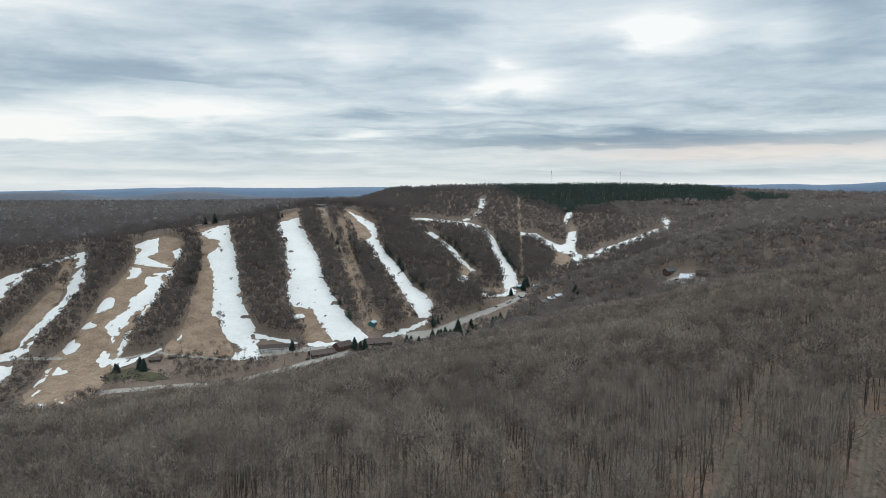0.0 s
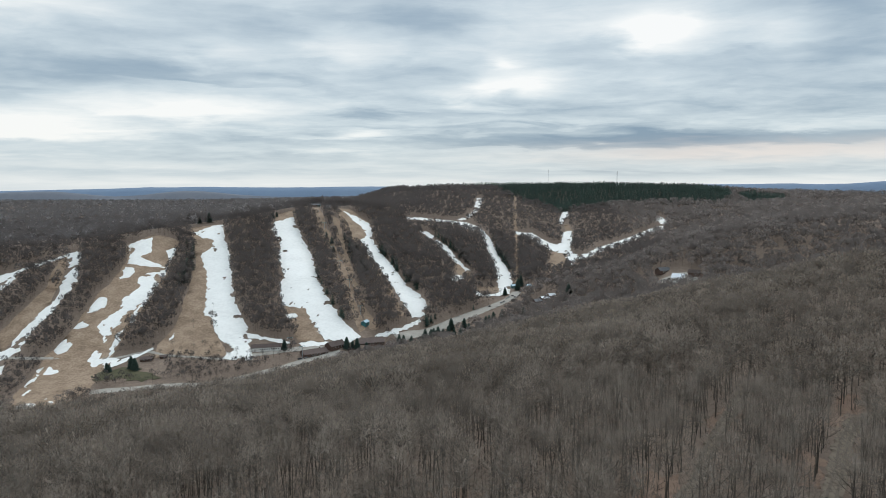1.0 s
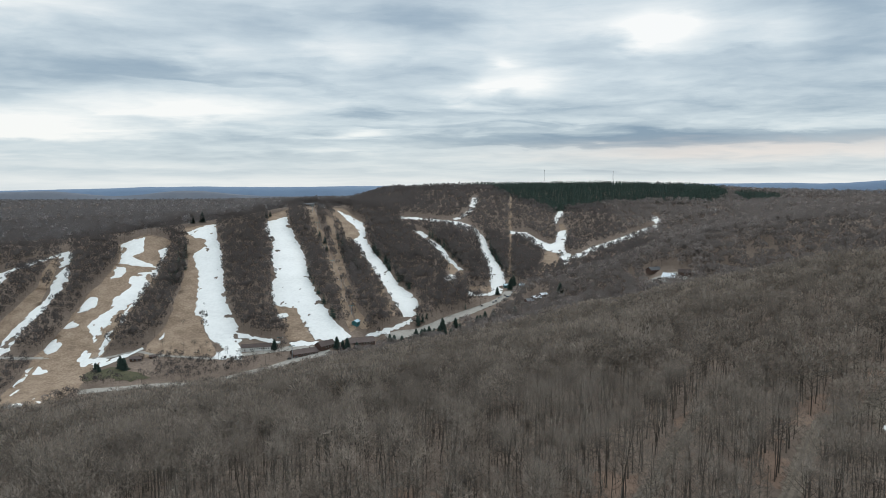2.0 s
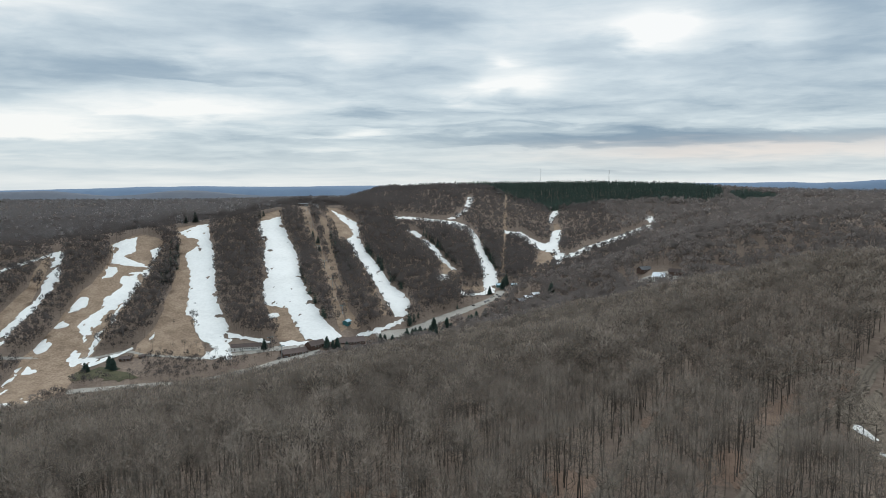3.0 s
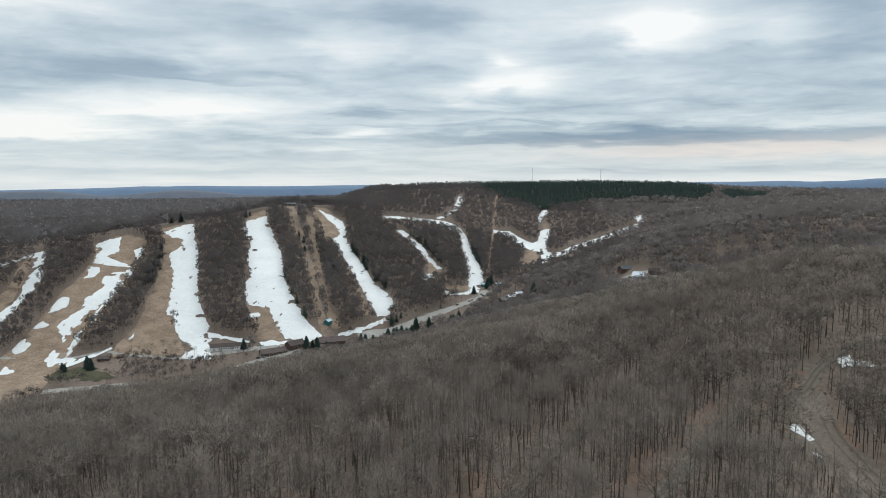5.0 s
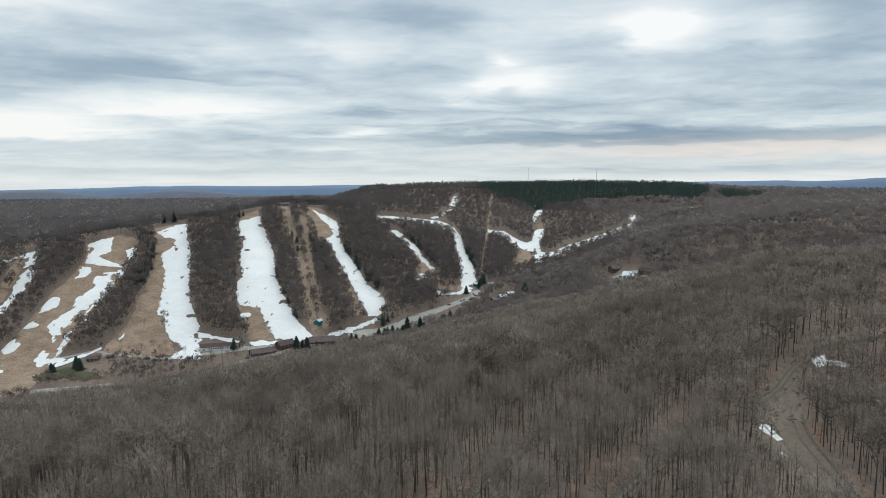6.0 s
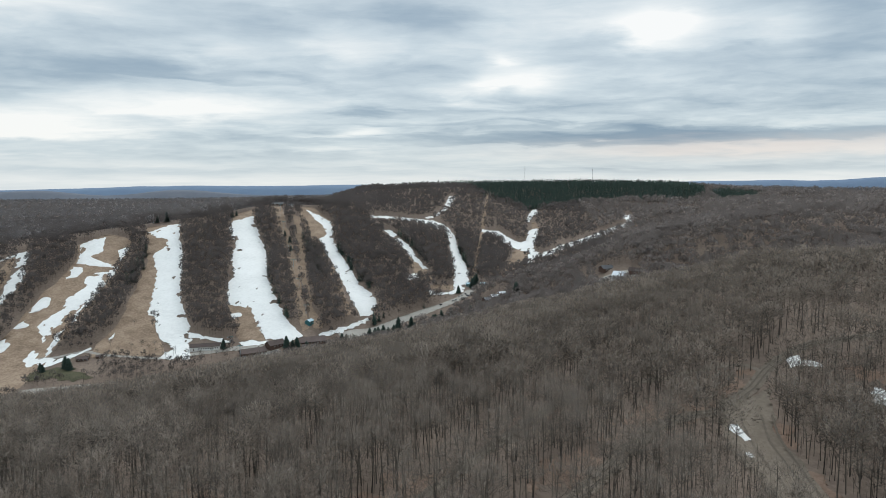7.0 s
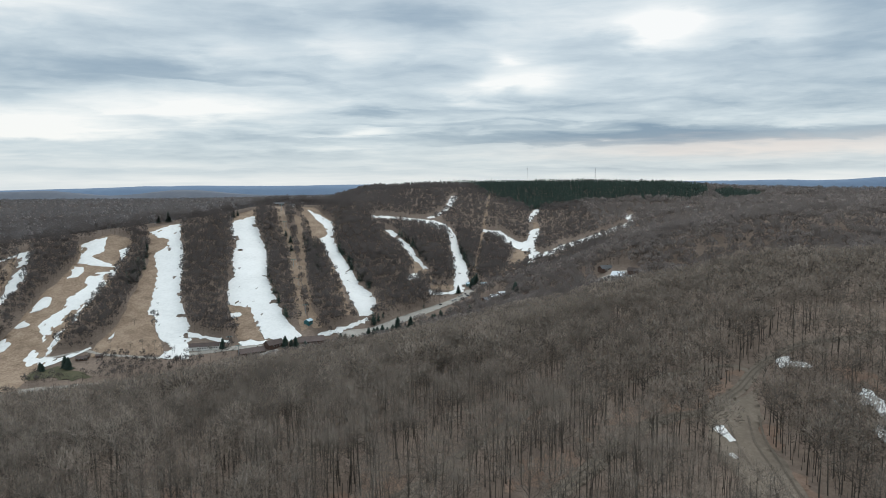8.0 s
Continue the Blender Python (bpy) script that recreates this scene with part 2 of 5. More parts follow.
TYRE = material("black_rubber", [(0.015, 0.015, 0.015), (0.03, 0.03, 0.03)], (1.0, 8.0))


# ---- lie of the land ----
# Landform lines: x, y, height of the ground
LANDFORM = {
    "valley": [(-900, 400, -10), (-600, 450, 2), (-340, 535, 14), (-200, 585, 16), (-95, 650, 18), (-17, 770, 25), (85, 846, 40),
               (120, 940, 54), (190, 1040, 70), (242, 1113, 86), (340, 1175, 106), (442, 1240, 129), (590, 1385, 143)],
    "toe": [(-620, 560, 22), (-430, 620, 28), (-277, 660, 33), (-166, 690, 32), (-84, 690, 30), (-16, 800, 39), (60, 900, 50)],
    "midslope": [(-480, 700, 70), (-381, 720, 70), (-308, 843, 92), (-222, 830, 88), (-190, 870, 92), (-150, 952, 94), (-60, 940, 85), (20, 1050, 90)],
    "crest": [(-900, 760, 96), (-700, 760, 100), (-560, 770, 106), (-460, 803, 111), (-397, 882, 127), (-323, 958, 138), (-264, 1016, 145), (-218, 1122, 163),
              (-111, 1085, 129), (-80, 1220, 152), (-13, 1393, 154), (97, 1507, 166), (201, 1570, 174)],
    "ridge_top": [(-120, 1660, 182), (60, 1700, 189), (250, 1720, 190), (482, 1731, 191), (700, 1740, 188), (900, 1780, 171), (1300, 1800, 165)],
    "far_side": [(-900, 1000, 105), (-600, 1000, 108), (-430, 1150, 118), (-350, 1400, 125), (-260, 1700, 140), (-100, 2000, 150), (200, 2100, 165), (600, 2150, 172)],
    "plateau": [(-2600, 2200, 98), (-2800, 3600, 88), (-1500, 3800, 90), (0, 4000, 122), (1500, 4000, 128), (2800, 3600, 128)],
    "bowl": [(160, 1250, 105), (271, 1321, 134), (240, 1450, 150), (400, 1500, 150)],
    "east": [(520, 1150, 142), (640, 1300, 148), (800, 1400, 155), (830, 1150, 157), (1300, 1300, 154), (2300, 1500, 150)],
    "shoulder": [(-500, 440, 15), (-300, 470, 17), (-137, 499, 28), (8, 559, 44), (83, 660, 39), (173, 727, 56), (212, 690, 74), (268, 689, 93), (300, 725, 114),
                 (350, 664, 100), (404, 653, 112), (465, 659, 124), (620, 680, 145), (900, 700, 150)],
    "back_slope": [(345, 745, 126), (410, 735, 136), (480, 740, 147), (580, 760, 155)],
    "near_slope": [(-400, 250, 45), (-156, 253, 82), (-15, 333, 86), (58, 235, 117), (110, 254, 119), (139, 264, 120), (167, 299, 123), (221, 325, 130), (269, 398, 134),
                   (361, 400, 142), (450, 450, 138), (700, 400, 145)],
    "spur_back": [(110, 400, 96), (150, 375, 109), (185, 430, 109), (222, 433, 120), (300, 480, 125), (330, 545, 110), (420, 540, 124)],
    "near_top": [(-300, 100, 70), (-39, 150, 121), (48, 150, 122), (96, 160, 122), (114, 181, 120), (142, 205, 118), (176, 205, 111), (179, 218, 113), (195, 240, 116),
                 (204, 260, 120), (254, 280, 129), (330, 290, 136), (500, 250, 140)],
    "behind": [(-600, -200, 90), (0, 0, 128), (170, 60, 104), (300, 0, 125), (700, -300, 140)],
    "south": [(-2600, 600, 90), (-2000, -1500, 100), (0, -1500, 120), (2000, -1500, 140), (2600, 600, 150)],
}


def landform_samples(step):
    out = []
    for line in LANDFORM.values():
        for a, b in zip(line, line[1:]):
            a, b = np.array(a, float), np.array(b, float)
            n = max(1, int(np.linalg.norm((b - a)[:2]) / step))
            n = min(n, 8)
            out += [a + (b - a) * k / n for k in range(n)]
        out.append(np.array(line[-1], float))
    return np.array(out)


SAMPLES = landform_samples(60.0)


def kernel(d2):
    # multiquadric, in kilometres: rounds the ground off over some 40 m
    return -np.sqrt(d2 + 0.0016)


def solve_terrain():
    p = SAMPLES[:, :2] / 1000
    n = len(p)
    d2 = ((p[:, None] - p[None]) ** 2).sum(-1)
    a = np.zeros((n + 3, n + 3))
    a[:n, :n] = kernel(d2) + np.eye(n) * 1e-3
    a[:n, n:] = np.c_[np.ones(n), p]
    a[n:, :n] = a[:n, n:].T
    return np.linalg.solve(a, np.r_[SAMPLES[:, 2], 0, 0, 0])


WEIGHTS = solve_terrain()


def height(x, y):
    """The ground's height at arrays of places."""
    x, y = np.asarray(x, float), np.asarray(y, float)
    flat = np.c_[x.ravel(), y.ravel()] / 1000
    out = np.empty(len(flat))
    p = SAMPLES[:, :2] / 1000
    for i in range(0, len(flat), 20000):
        q = flat[i:i + 20000]
        d2 = ((q[:, None] - p[None]) ** 2).sum(-1)
        out[i:i + 20000] = kernel(d2) @ WEIGHTS[:-3] + WEIGHTS[-3] + q @ WEIGHTS[-2:]
    return out.reshape(x.shape)


# ---- building helpers ----
def mesh_of(name, verts, tris, mat, smooth=False, second=None, which=None):
    me = bpy.data.meshes.new(name)
    verts, tris = np.asarray(verts, np.float32), np.asarray(tris, np.int32)
    me.vertices.add(len(verts))
    me.vertices.foreach_set("co", verts.ravel())
    me.loops.add(tris.size)
    me.loops.foreach_set("vertex_index", tris.ravel())
    me.polygons.add(len(tris))
    me.polygons.foreach_set("loop_start", np.arange(len(tris), dtype=np.int32) * tris.shape[1])
    if smooth:
        me.polygons.foreach_set("use_smooth", np.ones(len(tris), bool))
    me.update(calc_edges=True)
    me.materials.append(mat)
    if second:
        me.materials.append(second)
        me.polygons.foreach_set("material_index", np.asarray(which, np.int32))
    return me


def part(name, bm, mat, parent=None, label=""):
    """Links a bmesh as one mesh object, under a thing or a part."""
    me = bpy.data.meshes.new(name)
    bm.to_mesh(me)
    bm.free()
    me.materials.append(mat)
    ob = new(name, me)
    ob.parent = parent
    return tagged(ob, label)


def boxes(*items, bevel=0.0):
    """A bmesh of boxes, each given as centre, size and an optional turn about z in degrees."""
    bm = bmesh.new()
    for centre, size, *turn in items:
        m = pose(*centre, 0, 0, turn[0] if turn else 0) @ Matrix.Diagonal((*size, 1))
        bmesh.ops.create_cube(bm, size=1, matrix=m)
    if bevel:
        bmesh.ops.bevel(bm, geom=bm.edges[:], offset=bevel, segments=1, affect="EDGES")
    return bm


def rod(bm, a, b, r0, r1, sides=6):
    """Adds a tapered rod from a to b."""
    a, b = Vector(a), Vector(b)
    m = Matrix.Translation((a + b) / 2) @ (b - a).to_track_quat("Z", "Y").to_matrix().to_4x4()
    bmesh.ops.create_cone(bm, cap_ends=True, segments=sides, radius1=r0, radius2=r1, depth=(b - a).length, matrix=m)
    return bm


def thing(name, x, y, turn, label, category, group="", sink=0.0):
    """An Empty on the ground that carries a thing's parts."""
    ob = new(name)
    ob.matrix_basis = pose(x, y, float(height(x, y)) - sink, 0, 0, turn)
    return tagged(ob, label, category, group)


# ---- ground ----
def spread(lo, hi, step, far_lo, far_hi, grow):
    """Grid lines at even steps from lo to hi, opening out to far_lo and far_hi."""
    mid = list(np.arange(lo, hi + step, step))
    s, a = step, mid[-1]
    while a < far_hi:
        s *= grow
        a += s
        mid.append(min(a, far_hi))
    s, a = step, lo
    while a > far_lo:
        s *= grow
        a -= s
        mid.insert(0, max(a, far_lo))
    return np.array(mid)


def build_ground():
    gx, gy = spread(-620, 700, 7.5, -4900, 4900, 1.12), spread(90, 1560, 7.5, -1600, 4900, 1.12)
    x, y = np.meshgrid(gx, gy)
    z = height(x, y)
    v = np.c_[x.ravel(), y.ravel(), z.ravel()]
    n, k = len(gx), len(gy)
    a = (np.arange(k - 1)[:, None] * n + np.arange(n - 1)[None]).ravel()
    quads = np.c_[a, a + 1, a + n + 1, a + n]
    ob = new("ground", mesh_of("ground", v, quads, LITTER, smooth=True))
    tagged(ob, "brown leaf-littered forest floor of rolling hills and valley", "ground", kind="structure")
    return gx, gy, z


GRID_X, GRID_Y, GRID_Z = build_ground()


def on_ground(x, y):
    """The height of the ground's mesh, between its grid lines."""
    i = np.clip(np.searchsorted(GRID_X, x) - 1, 0, len(GRID_X) - 2)
    j = np.clip(np.searchsorted(GRID_Y, y) - 1, 0, len(GRID_Y) - 2)
    u, w = (x - GRID_X[i]) / (GRID_X[i + 1] - GRID_X[i]), (y - GRID_Y[j]) / (GRID_Y[j + 1] - GRID_Y[j])
    low = GRID_Z[j, i] * (1 - u) + GRID_Z[j, i + 1] * u
    high = GRID_Z[j + 1, i] * (1 - u) + GRID_Z[j + 1, i + 1] * u
    return low * (1 - w) + high * w


# ---- snow, grass and roads laid on the ground ----
def polygon_distance(px, py, poly):
    """Signed distance of places to a polygon in plan, negative inside, and the nearest place on its edge."""
    best, qx, qy = np.full(px.shape, 1e9), px.copy(), py.copy()
    inside = np.zeros(px.shape, bool)
    for (x0, y0), (x1, y1) in zip(poly, poly[1:] + poly[:1]):
        ex, ey = x1 - x0, y1 - y0
        t = np.clip(((px - x0) * ex + (py - y0) * ey) / (ex * ex + ey * ey + 1e-9), 0, 1)
        cx, cy = x0 + t * ex, y0 + t * ey
        d = np.hypot(px - cx, py - cy)
        near = d < best
        best, qx, qy = np.where(near, d, best), np.where(near, cx, qx), np.where(near, cy, qy)
        if y0 != y1:
            inside ^= ((y0 > py) != (y1 > py)) & (px < (x1 - x0) * (py - y0) / (y1 - y0) + x0)
    return np.where(inside, -best, best), qx, qy


def ragged(poly, step, amount, seed):
    """The polygon with its edges broken into short, uneven stretches."""
    rng = np.random.default_rng(seed)
    out = []
    for (x0, y0), (x1, y1) in zip(poly, poly[1:] + poly[:1]):
        n = max(1, int(math.hypot(x1 - x0, y1 - y0) / step))
        for k in range(n):
            j = rng.normal(0, amount, 2)
            out.append((x0 + (x1 - x0) * k / n + j[0], y0 + (y1 - y0) * k / n + j[1]))
    return out


def drape(name, poly, mat, lift, step, rough, label, category, kind="stuff", group="", holes=0.0):
    """A thin sheet on the ground with the outline of a polygon."""
    poly = ragged([(float(a), float(b)) for a, b in poly], step * 2.2, rough, len(poly) + int(abs(poly[0][0]) + poly[0][1]))
    p = np.array(poly)
    gx = np.arange(p[:, 0].min() - step, p[:, 0].max() + 2 * step, step)
    gy = np.arange(p[:, 1].min() - step, p[:, 1].max() + 2 * step, step)
    x, y = np.meshgrid(gx, gy)
    d, qx, qy = polygon_distance(x, y, poly)
    edge = np.abs(d) < step * 0.72
    x, y = np.where(edge, qx, x), np.where(edge, qy, y)
    ok = edge | (d < 0)
    thin = np.clip(-np.where(edge, 0, d) / (3 * step), 0, 1)
    z = on_ground(x, y) + lift * (0.45 + 0.55 * thin)
    n, k = len(gx), len(gy)
    a = (np.arange(k - 1)[:, None] * n + np.arange(n - 1)[None]).ravel()
    tris = np.concatenate([np.c_[a, a + 1, a + n + 1], np.c_[a, a + n + 1, a + n]])
    o, e = ok.ravel(), edge.ravel()
    c = tris[:, 0], tris[:, 1], tris[:, 2]
    keep = o[c[0]] & o[c[1]] & o[c[2]]
    tris = tris[keep]
    v = np.c_[x.ravel(), y.ravel(), z.ravel()]
    mid = v[tris].mean(1)
    dm, _, _ = polygon_distance(mid[:, 0], mid[:, 1], poly)
    tris = tris[dm < 0.2 * step]
    if holes:
        # thawed places where the grass shows through
        mid = v[tris].mean(1)
        f = np.array([noise.fractal(Vector((a / 11, b / 17, 3.3)), 1.0, 2.0, 3) for a, b, _ in mid])
        dm, _, _ = polygon_distance(mid[:, 0], mid[:, 1], poly)
        f = f + 0.5 * np.exp(np.minimum(dm, 0) / 7)
        tris = tris[f < np.quantile(f, 1 - holes)]
    used, back = np.unique(tris.ravel(), return_inverse=True)
    ob = new(name, mesh_of(name, v[used], back.reshape(-1, 3), mat, smooth=True))
    return tagged(ob, label, category, group, kind)


def strip(line, width):
    """A polygon round a line in plan: a road of that width."""
    pts = [Vector(p) for p in line]
    left, right = [], []
    for i, p in enumerate(pts):
        d = (pts[min(i + 1, len(pts) - 1)] - pts[max(i - 1, 0)]).normalized()
        side = Vector((-d.y, d.x)) * width / 2
        left.append(tuple(p + side))
        right.append(tuple(p - side))
    return left + right[::-1]


def ribbon(name, line, width, lift, mat, label, category, group):
    """A narrow worn band on the ground along a line in plan, uneven in width."""
    rng = np.random.default_rng(int(abs(line[0][0]) * 7 + abs(line[-1][1])))
    p = np.array(line, float)
    run = np.r_[0, np.cumsum(np.hypot(*np.diff(p, axis=0).T))]
    at = np.arange(0, run[-1], 0.8)
    x, y = np.interp(at, run, p[:, 0]), np.interp(at, run, p[:, 1])
    for _ in range(6):
        x[1:-1], y[1:-1] = (x[:-2] + 2 * x[1:-1] + x[2:]) / 4, (y[:-2] + 2 * y[1:-1] + y[2:]) / 4
    dx, dy = np.gradient(x), np.gradient(y)
    size = np.hypot(dx, dy) + 1e-9
    nx, ny = -dy / size, dx / size
    rows = []
    for side in (-0.5, 0.0, 0.5):
        w = side * width * (1 + rng.normal(0, 0.18, len(x)))
        px, py = x + nx * w, y + ny * w
        rows.append(np.c_[px, py, on_ground(px, py) + lift - (0.06 if side == 0 else 0)])
    n = len(x)
    a = (np.arange(2)[:, None] * n + np.arange(n - 1)[None]).ravel()
    ob = new(name, mesh_of(name, np.concatenate(rows), np.c_[a, a + 1, a + n + 1, a + n], mat, smooth=True))
    return tagged(ob, label, category, group, "stuff")


# Snow and grass in plan, x and y in metres
SNOW = {}
SNOW["runZ"] = [(-471, 802), (-457, 812), (-448, 793), (-444, 779), (-432, 758), (-425, 741), (-424, 717), (-423, 695), (-427, 658), (-423, 631), (-429, 614), (-447, 608), (-454, 619), (-436, 630), (-439, 652), (-436, 682), (-432, 704), (-434, 720), (-442, 741), (-451, 771)]
SNOW["runY"] = [(-509, 700), (-525, 723), (-513, 745), (-504, 758), (-495, 738), (-495, 717), (-493, 695)]
SNOW["patchY"] = [(-415, 563), (-444, 603), (-423, 605), (-415, 596), (-414, 576)]
SNOW["A_top"] = [(-415, 852), (-398, 882), (-379, 845), (-387, 824), (-356, 818), (-352, 814), (-371, 804), (-393, 800), (-399, 818)]
SNOW["A_2"] = [(-394, 793), (-381, 796), (-377, 774), (-386, 759), (-387, 772)]
SNOW["A_3"] = [(-388, 720), (-379, 723), (-374, 709), (-378, 697), (-388, 691), (-388, 706)]
SNOW["Z_road"] = [(-504, 753), (-497, 764), (-487, 780), (-474, 795), (-464, 815), (-461, 809), (-471, 789), (-483, 773), (-493, 758), (-500, 748)]
SNOW["B"] = [(-354, 919), (-341, 953), (-327, 965), (-309, 918), (-289, 879), (-259, 795), (-238, 744), (-223, 722), (-208, 691), (-200, 678), (-201, 666), (-193, 655), (-188, 637), (-218, 631), (-218, 647), (-221, 662), (-242, 684), (-257, 716), (-266, 717), (-276, 751), (-303, 827), (-324, 866), (-318, 883), (-321, 906), (-338, 908)]
SNOW["B_side"] = [(-287, 668), (-284, 679), (-281, 670), (-285, 662)]
SNOW["B_link"] = [(-208, 691), (-180, 686), (-158, 680), (-155, 674), (-181, 679), (-204, 682)]
SNOW["C"] = [(-260, 1004), (-237, 1043), (-226, 1010), (-205, 967), (-184, 924), (-158, 829), (-139, 784), (-121, 751), (-103, 715), (-94, 711), (-83, 695), (-92, 681), (-120, 682), (-131, 697), (-142, 718), (-158, 747), (-184, 750), (-200, 799), (-195, 812), (-219, 868), (-232, 934), (-250, 962)]
SNOW["C_low"] = [(-150, 678), (-135, 680), (-107, 680), (-115, 673), (-145, 671)]
SNOW["C_p"] = [(-178, 730), (-169, 737), (-160, 731), (-170, 724)]
SNOW["D"] = [(-172, 1127), (-141, 1111), (-113, 1088), (-108, 1033), (-84, 968), (-54, 892), (-39, 854), (-21, 842), (-13, 821), (-13, 792), (-29, 779), (-36, 789), (-43, 805), (-61, 847), (-85, 915), (-109, 976), (-124, 1014), (-116, 1041), (-130, 1069), (-145, 1085)]
SNOW["D_link"] = [(-70, 711), (-48, 736), (-29, 769), (-19, 785), (-17, 779), (-30, 756), (-48, 728), (-67, 706)]
SNOW["E"] = [(-35, 1125), (-20, 1127), (-5, 1110), (10, 1080), (21, 1061), (32, 1022), (45, 984), (52, 978), (44, 969), (35, 991), (24, 1006), (15, 1034), (3, 1063), (-11, 1089), (-25, 1110)]
SNOW["E_p"] = [(20, 928), (31, 944), (39, 944), (41, 932), (28, 920), (22, 912)]
SNOW["F_road"] = [(-58, 1184), (-6, 1223), (48, 1254), (72, 1225), (65, 1202), (43, 1222), (-6, 1202), (-57, 1171)]
SNOW["F"] = [(73, 1236), (86, 1235), (97, 1174), (101, 1104), (105, 1056), (112, 1018), (116, 972), (110, 920), (102, 884), (89, 882), (91, 928), (93, 973), (90, 1010), (89, 1054), (85, 1102), (84, 1172)]
SNOW["F_foot"] = [(54, 895), (65, 882), (81, 886), (94, 894), (92, 878), (76, 874), (60, 873), (52, 886)]
SNOW["F_top"] = [(90, 1519), (105, 1522), (95, 1432), (80, 1357), (60, 1297), (43, 1258), (39, 1269), (61, 1321), (76, 1381)]
SNOW["A_main"] = [(-367, 854), (-361, 862), (-357, 870), (-351, 836), (-346, 806), (-344, 780), (-340, 750), (-339, 732), (-345, 712), (-347, 698), (-347, 682), (-347, 663), (-356, 662), (-364, 672), (-367, 684), (-362, 694), (-359, 705), (-363, 718), (-362, 730), (-358, 750), (-365, 762), (-370, 780), (-366, 792), (-355, 801), (-351, 812), (-355, 834)]
SNOW["A_mid"] = [(-367, 673), (-367, 684), (-362, 698), (-356, 708), (-355, 716), (-344, 728), (-341, 716), (-343, 703), (-348, 698), (-352, 690), (-346, 682), (-352, 678), (-346, 667), (-346, 652), (-347, 648), (-352, 654), (-354, 662), (-361, 665), (-361, 670)]
SNOW["A_right"] = [(-343, 698), (-340, 714), (-342, 736), (-344, 770), (-342, 770), (-337, 730), (-335, 708), (-335, 688), (-338, 688)]
SNOW["A_tail"] = [(-339, 676), (-336, 665), (-333, 650), (-330, 632), (-330, 625), (-336, 642), (-341, 660), (-341, 670)]
SNOW["A_low"] = [(-350, 626), (-350, 638), (-347, 646), (-341, 636), (-338, 624), (-329, 625), (-311, 628), (-303, 636), (-295, 648), (-294, 644), (-299, 632), (-306, 622), (-310, 618), (-314, 612), (-321, 602), (-328, 610), (-339, 606), (-343, 614), (-348, 618)]
SNOW["A_4"] = [(-388, 670), (-390, 677), (-387, 680), (-385, 678), (-376, 676), (-378, 672), (-384, 668)]
SNOW["A_5"] = [(-387, 630), (-392, 643), (-389, 648), (-387, 652), (-383, 646), (-380, 650), (-375, 648), (-376, 642), (-377, 631), (-383, 628)]
SNOW["A_b1"] = [(-377, 594), (-378, 602), (-378, 608), (-371, 602), (-366, 602), (-361, 597), (-365, 590), (-370, 590)]
SNOW["A_b2"] = [(-384, 596), (-385, 604), (-383, 603), (-380, 594)]
SNOW["A_b3"] = [(-377, 566), (-379, 583), (-380, 592), (-377, 590), (-376, 574), (-373, 562)]
SNOW["A_b4"] = [(-352, 514), (-353, 522), (-346, 525), (-339, 524), (-335, 516), (-341, 511)]
SNOW["A_b5"] = [(-330, 527), (-334, 538), (-335, 544), (-329, 532), (-326, 522)]
SNOW["A_b6"] = [(-337, 528), (-339, 540), (-333, 530), (-333, 523)]
SNOW["A_b7"] = [(-366, 546), (-368, 560), (-364, 556), (-363, 544)]
SNOW["H"] = [(152, 1260), (168, 1251), (184, 1248), (192, 1225), (199, 1203), (206, 1178), (218, 1158), (228, 1168), (241, 1228), (252, 1237), (260, 1232), (252, 1183), (237, 1128), (233, 1088), (217, 1096), (205, 1114), (198, 1131), (188, 1164), (183, 1198), (170, 1228), (150, 1242)]
SNOW["G2"] = [(228, 1094), (241, 1072), (256, 1074), (277, 1101), (300, 1112), (325, 1130), (357, 1156), (392, 1184), (415, 1196), (429, 1190), (414, 1147), (394, 1142), (362, 1120), (324, 1093), (294, 1074), (269, 1059), (247, 1036), (231, 1048), (222, 1018), (208, 1002), (216, 1044), (221, 1086)]
SNOW["G3"] = [(441, 1294), (465, 1318), (445, 1230), (429, 1188), (428, 1209), (433, 1256)]
SNOW["G_top"] = [(243, 1282), (268, 1370), (282, 1388), (271, 1324), (260, 1308), (249, 1274)]
SNOW["F_link"] = [(22, 1242), (55, 1261), (77, 1250), (85, 1228), (72, 1217), (51, 1226), (22, 1218)]
GRASS = {}
GRASS["gA"] = [(-417, 847), (-402, 894), (-361, 888), (-355, 866), (-342, 810), (-333, 750), (-333, 695), (-329, 651), (-322, 614), (-314, 560), (-314, 518), (-300, 480), (-325, 485), (-358, 515), (-377, 561), (-386, 605), (-394, 625), (-388, 654), (-390, 692), (-392, 732), (-394, 781), (-398, 810)]
GRASS["gZ"] = [(-471, 789), (-465, 798), (-444, 741), (-434, 701), (-437, 665), (-438, 629), (-446, 623), (-460, 645), (-455, 694), (-453, 728)]
GRASS["gB"] = [(-367, 935), (-348, 960), (-327, 968), (-311, 927), (-311, 885), (-307, 842), (-244, 684), (-214, 644), (-241, 637), (-275, 636), (-282, 621), (-292, 654), (-289, 696), (-305, 775), (-319, 822), (-335, 876)]
GRASS["gC"] = [(-184, 750), (-159, 753), (-124, 686), (-119, 679), (-150, 678), (-162, 707)]
GRASS["gCt"] = [(-270, 1033), (-248, 1087), (-232, 1037), (-260, 999)]
GRASS["gD"] = [(-185, 1133), (-164, 1159), (-137, 1119), (-117, 1094), (-112, 1031), (-113, 975), (-132, 997), (-159, 1061)]
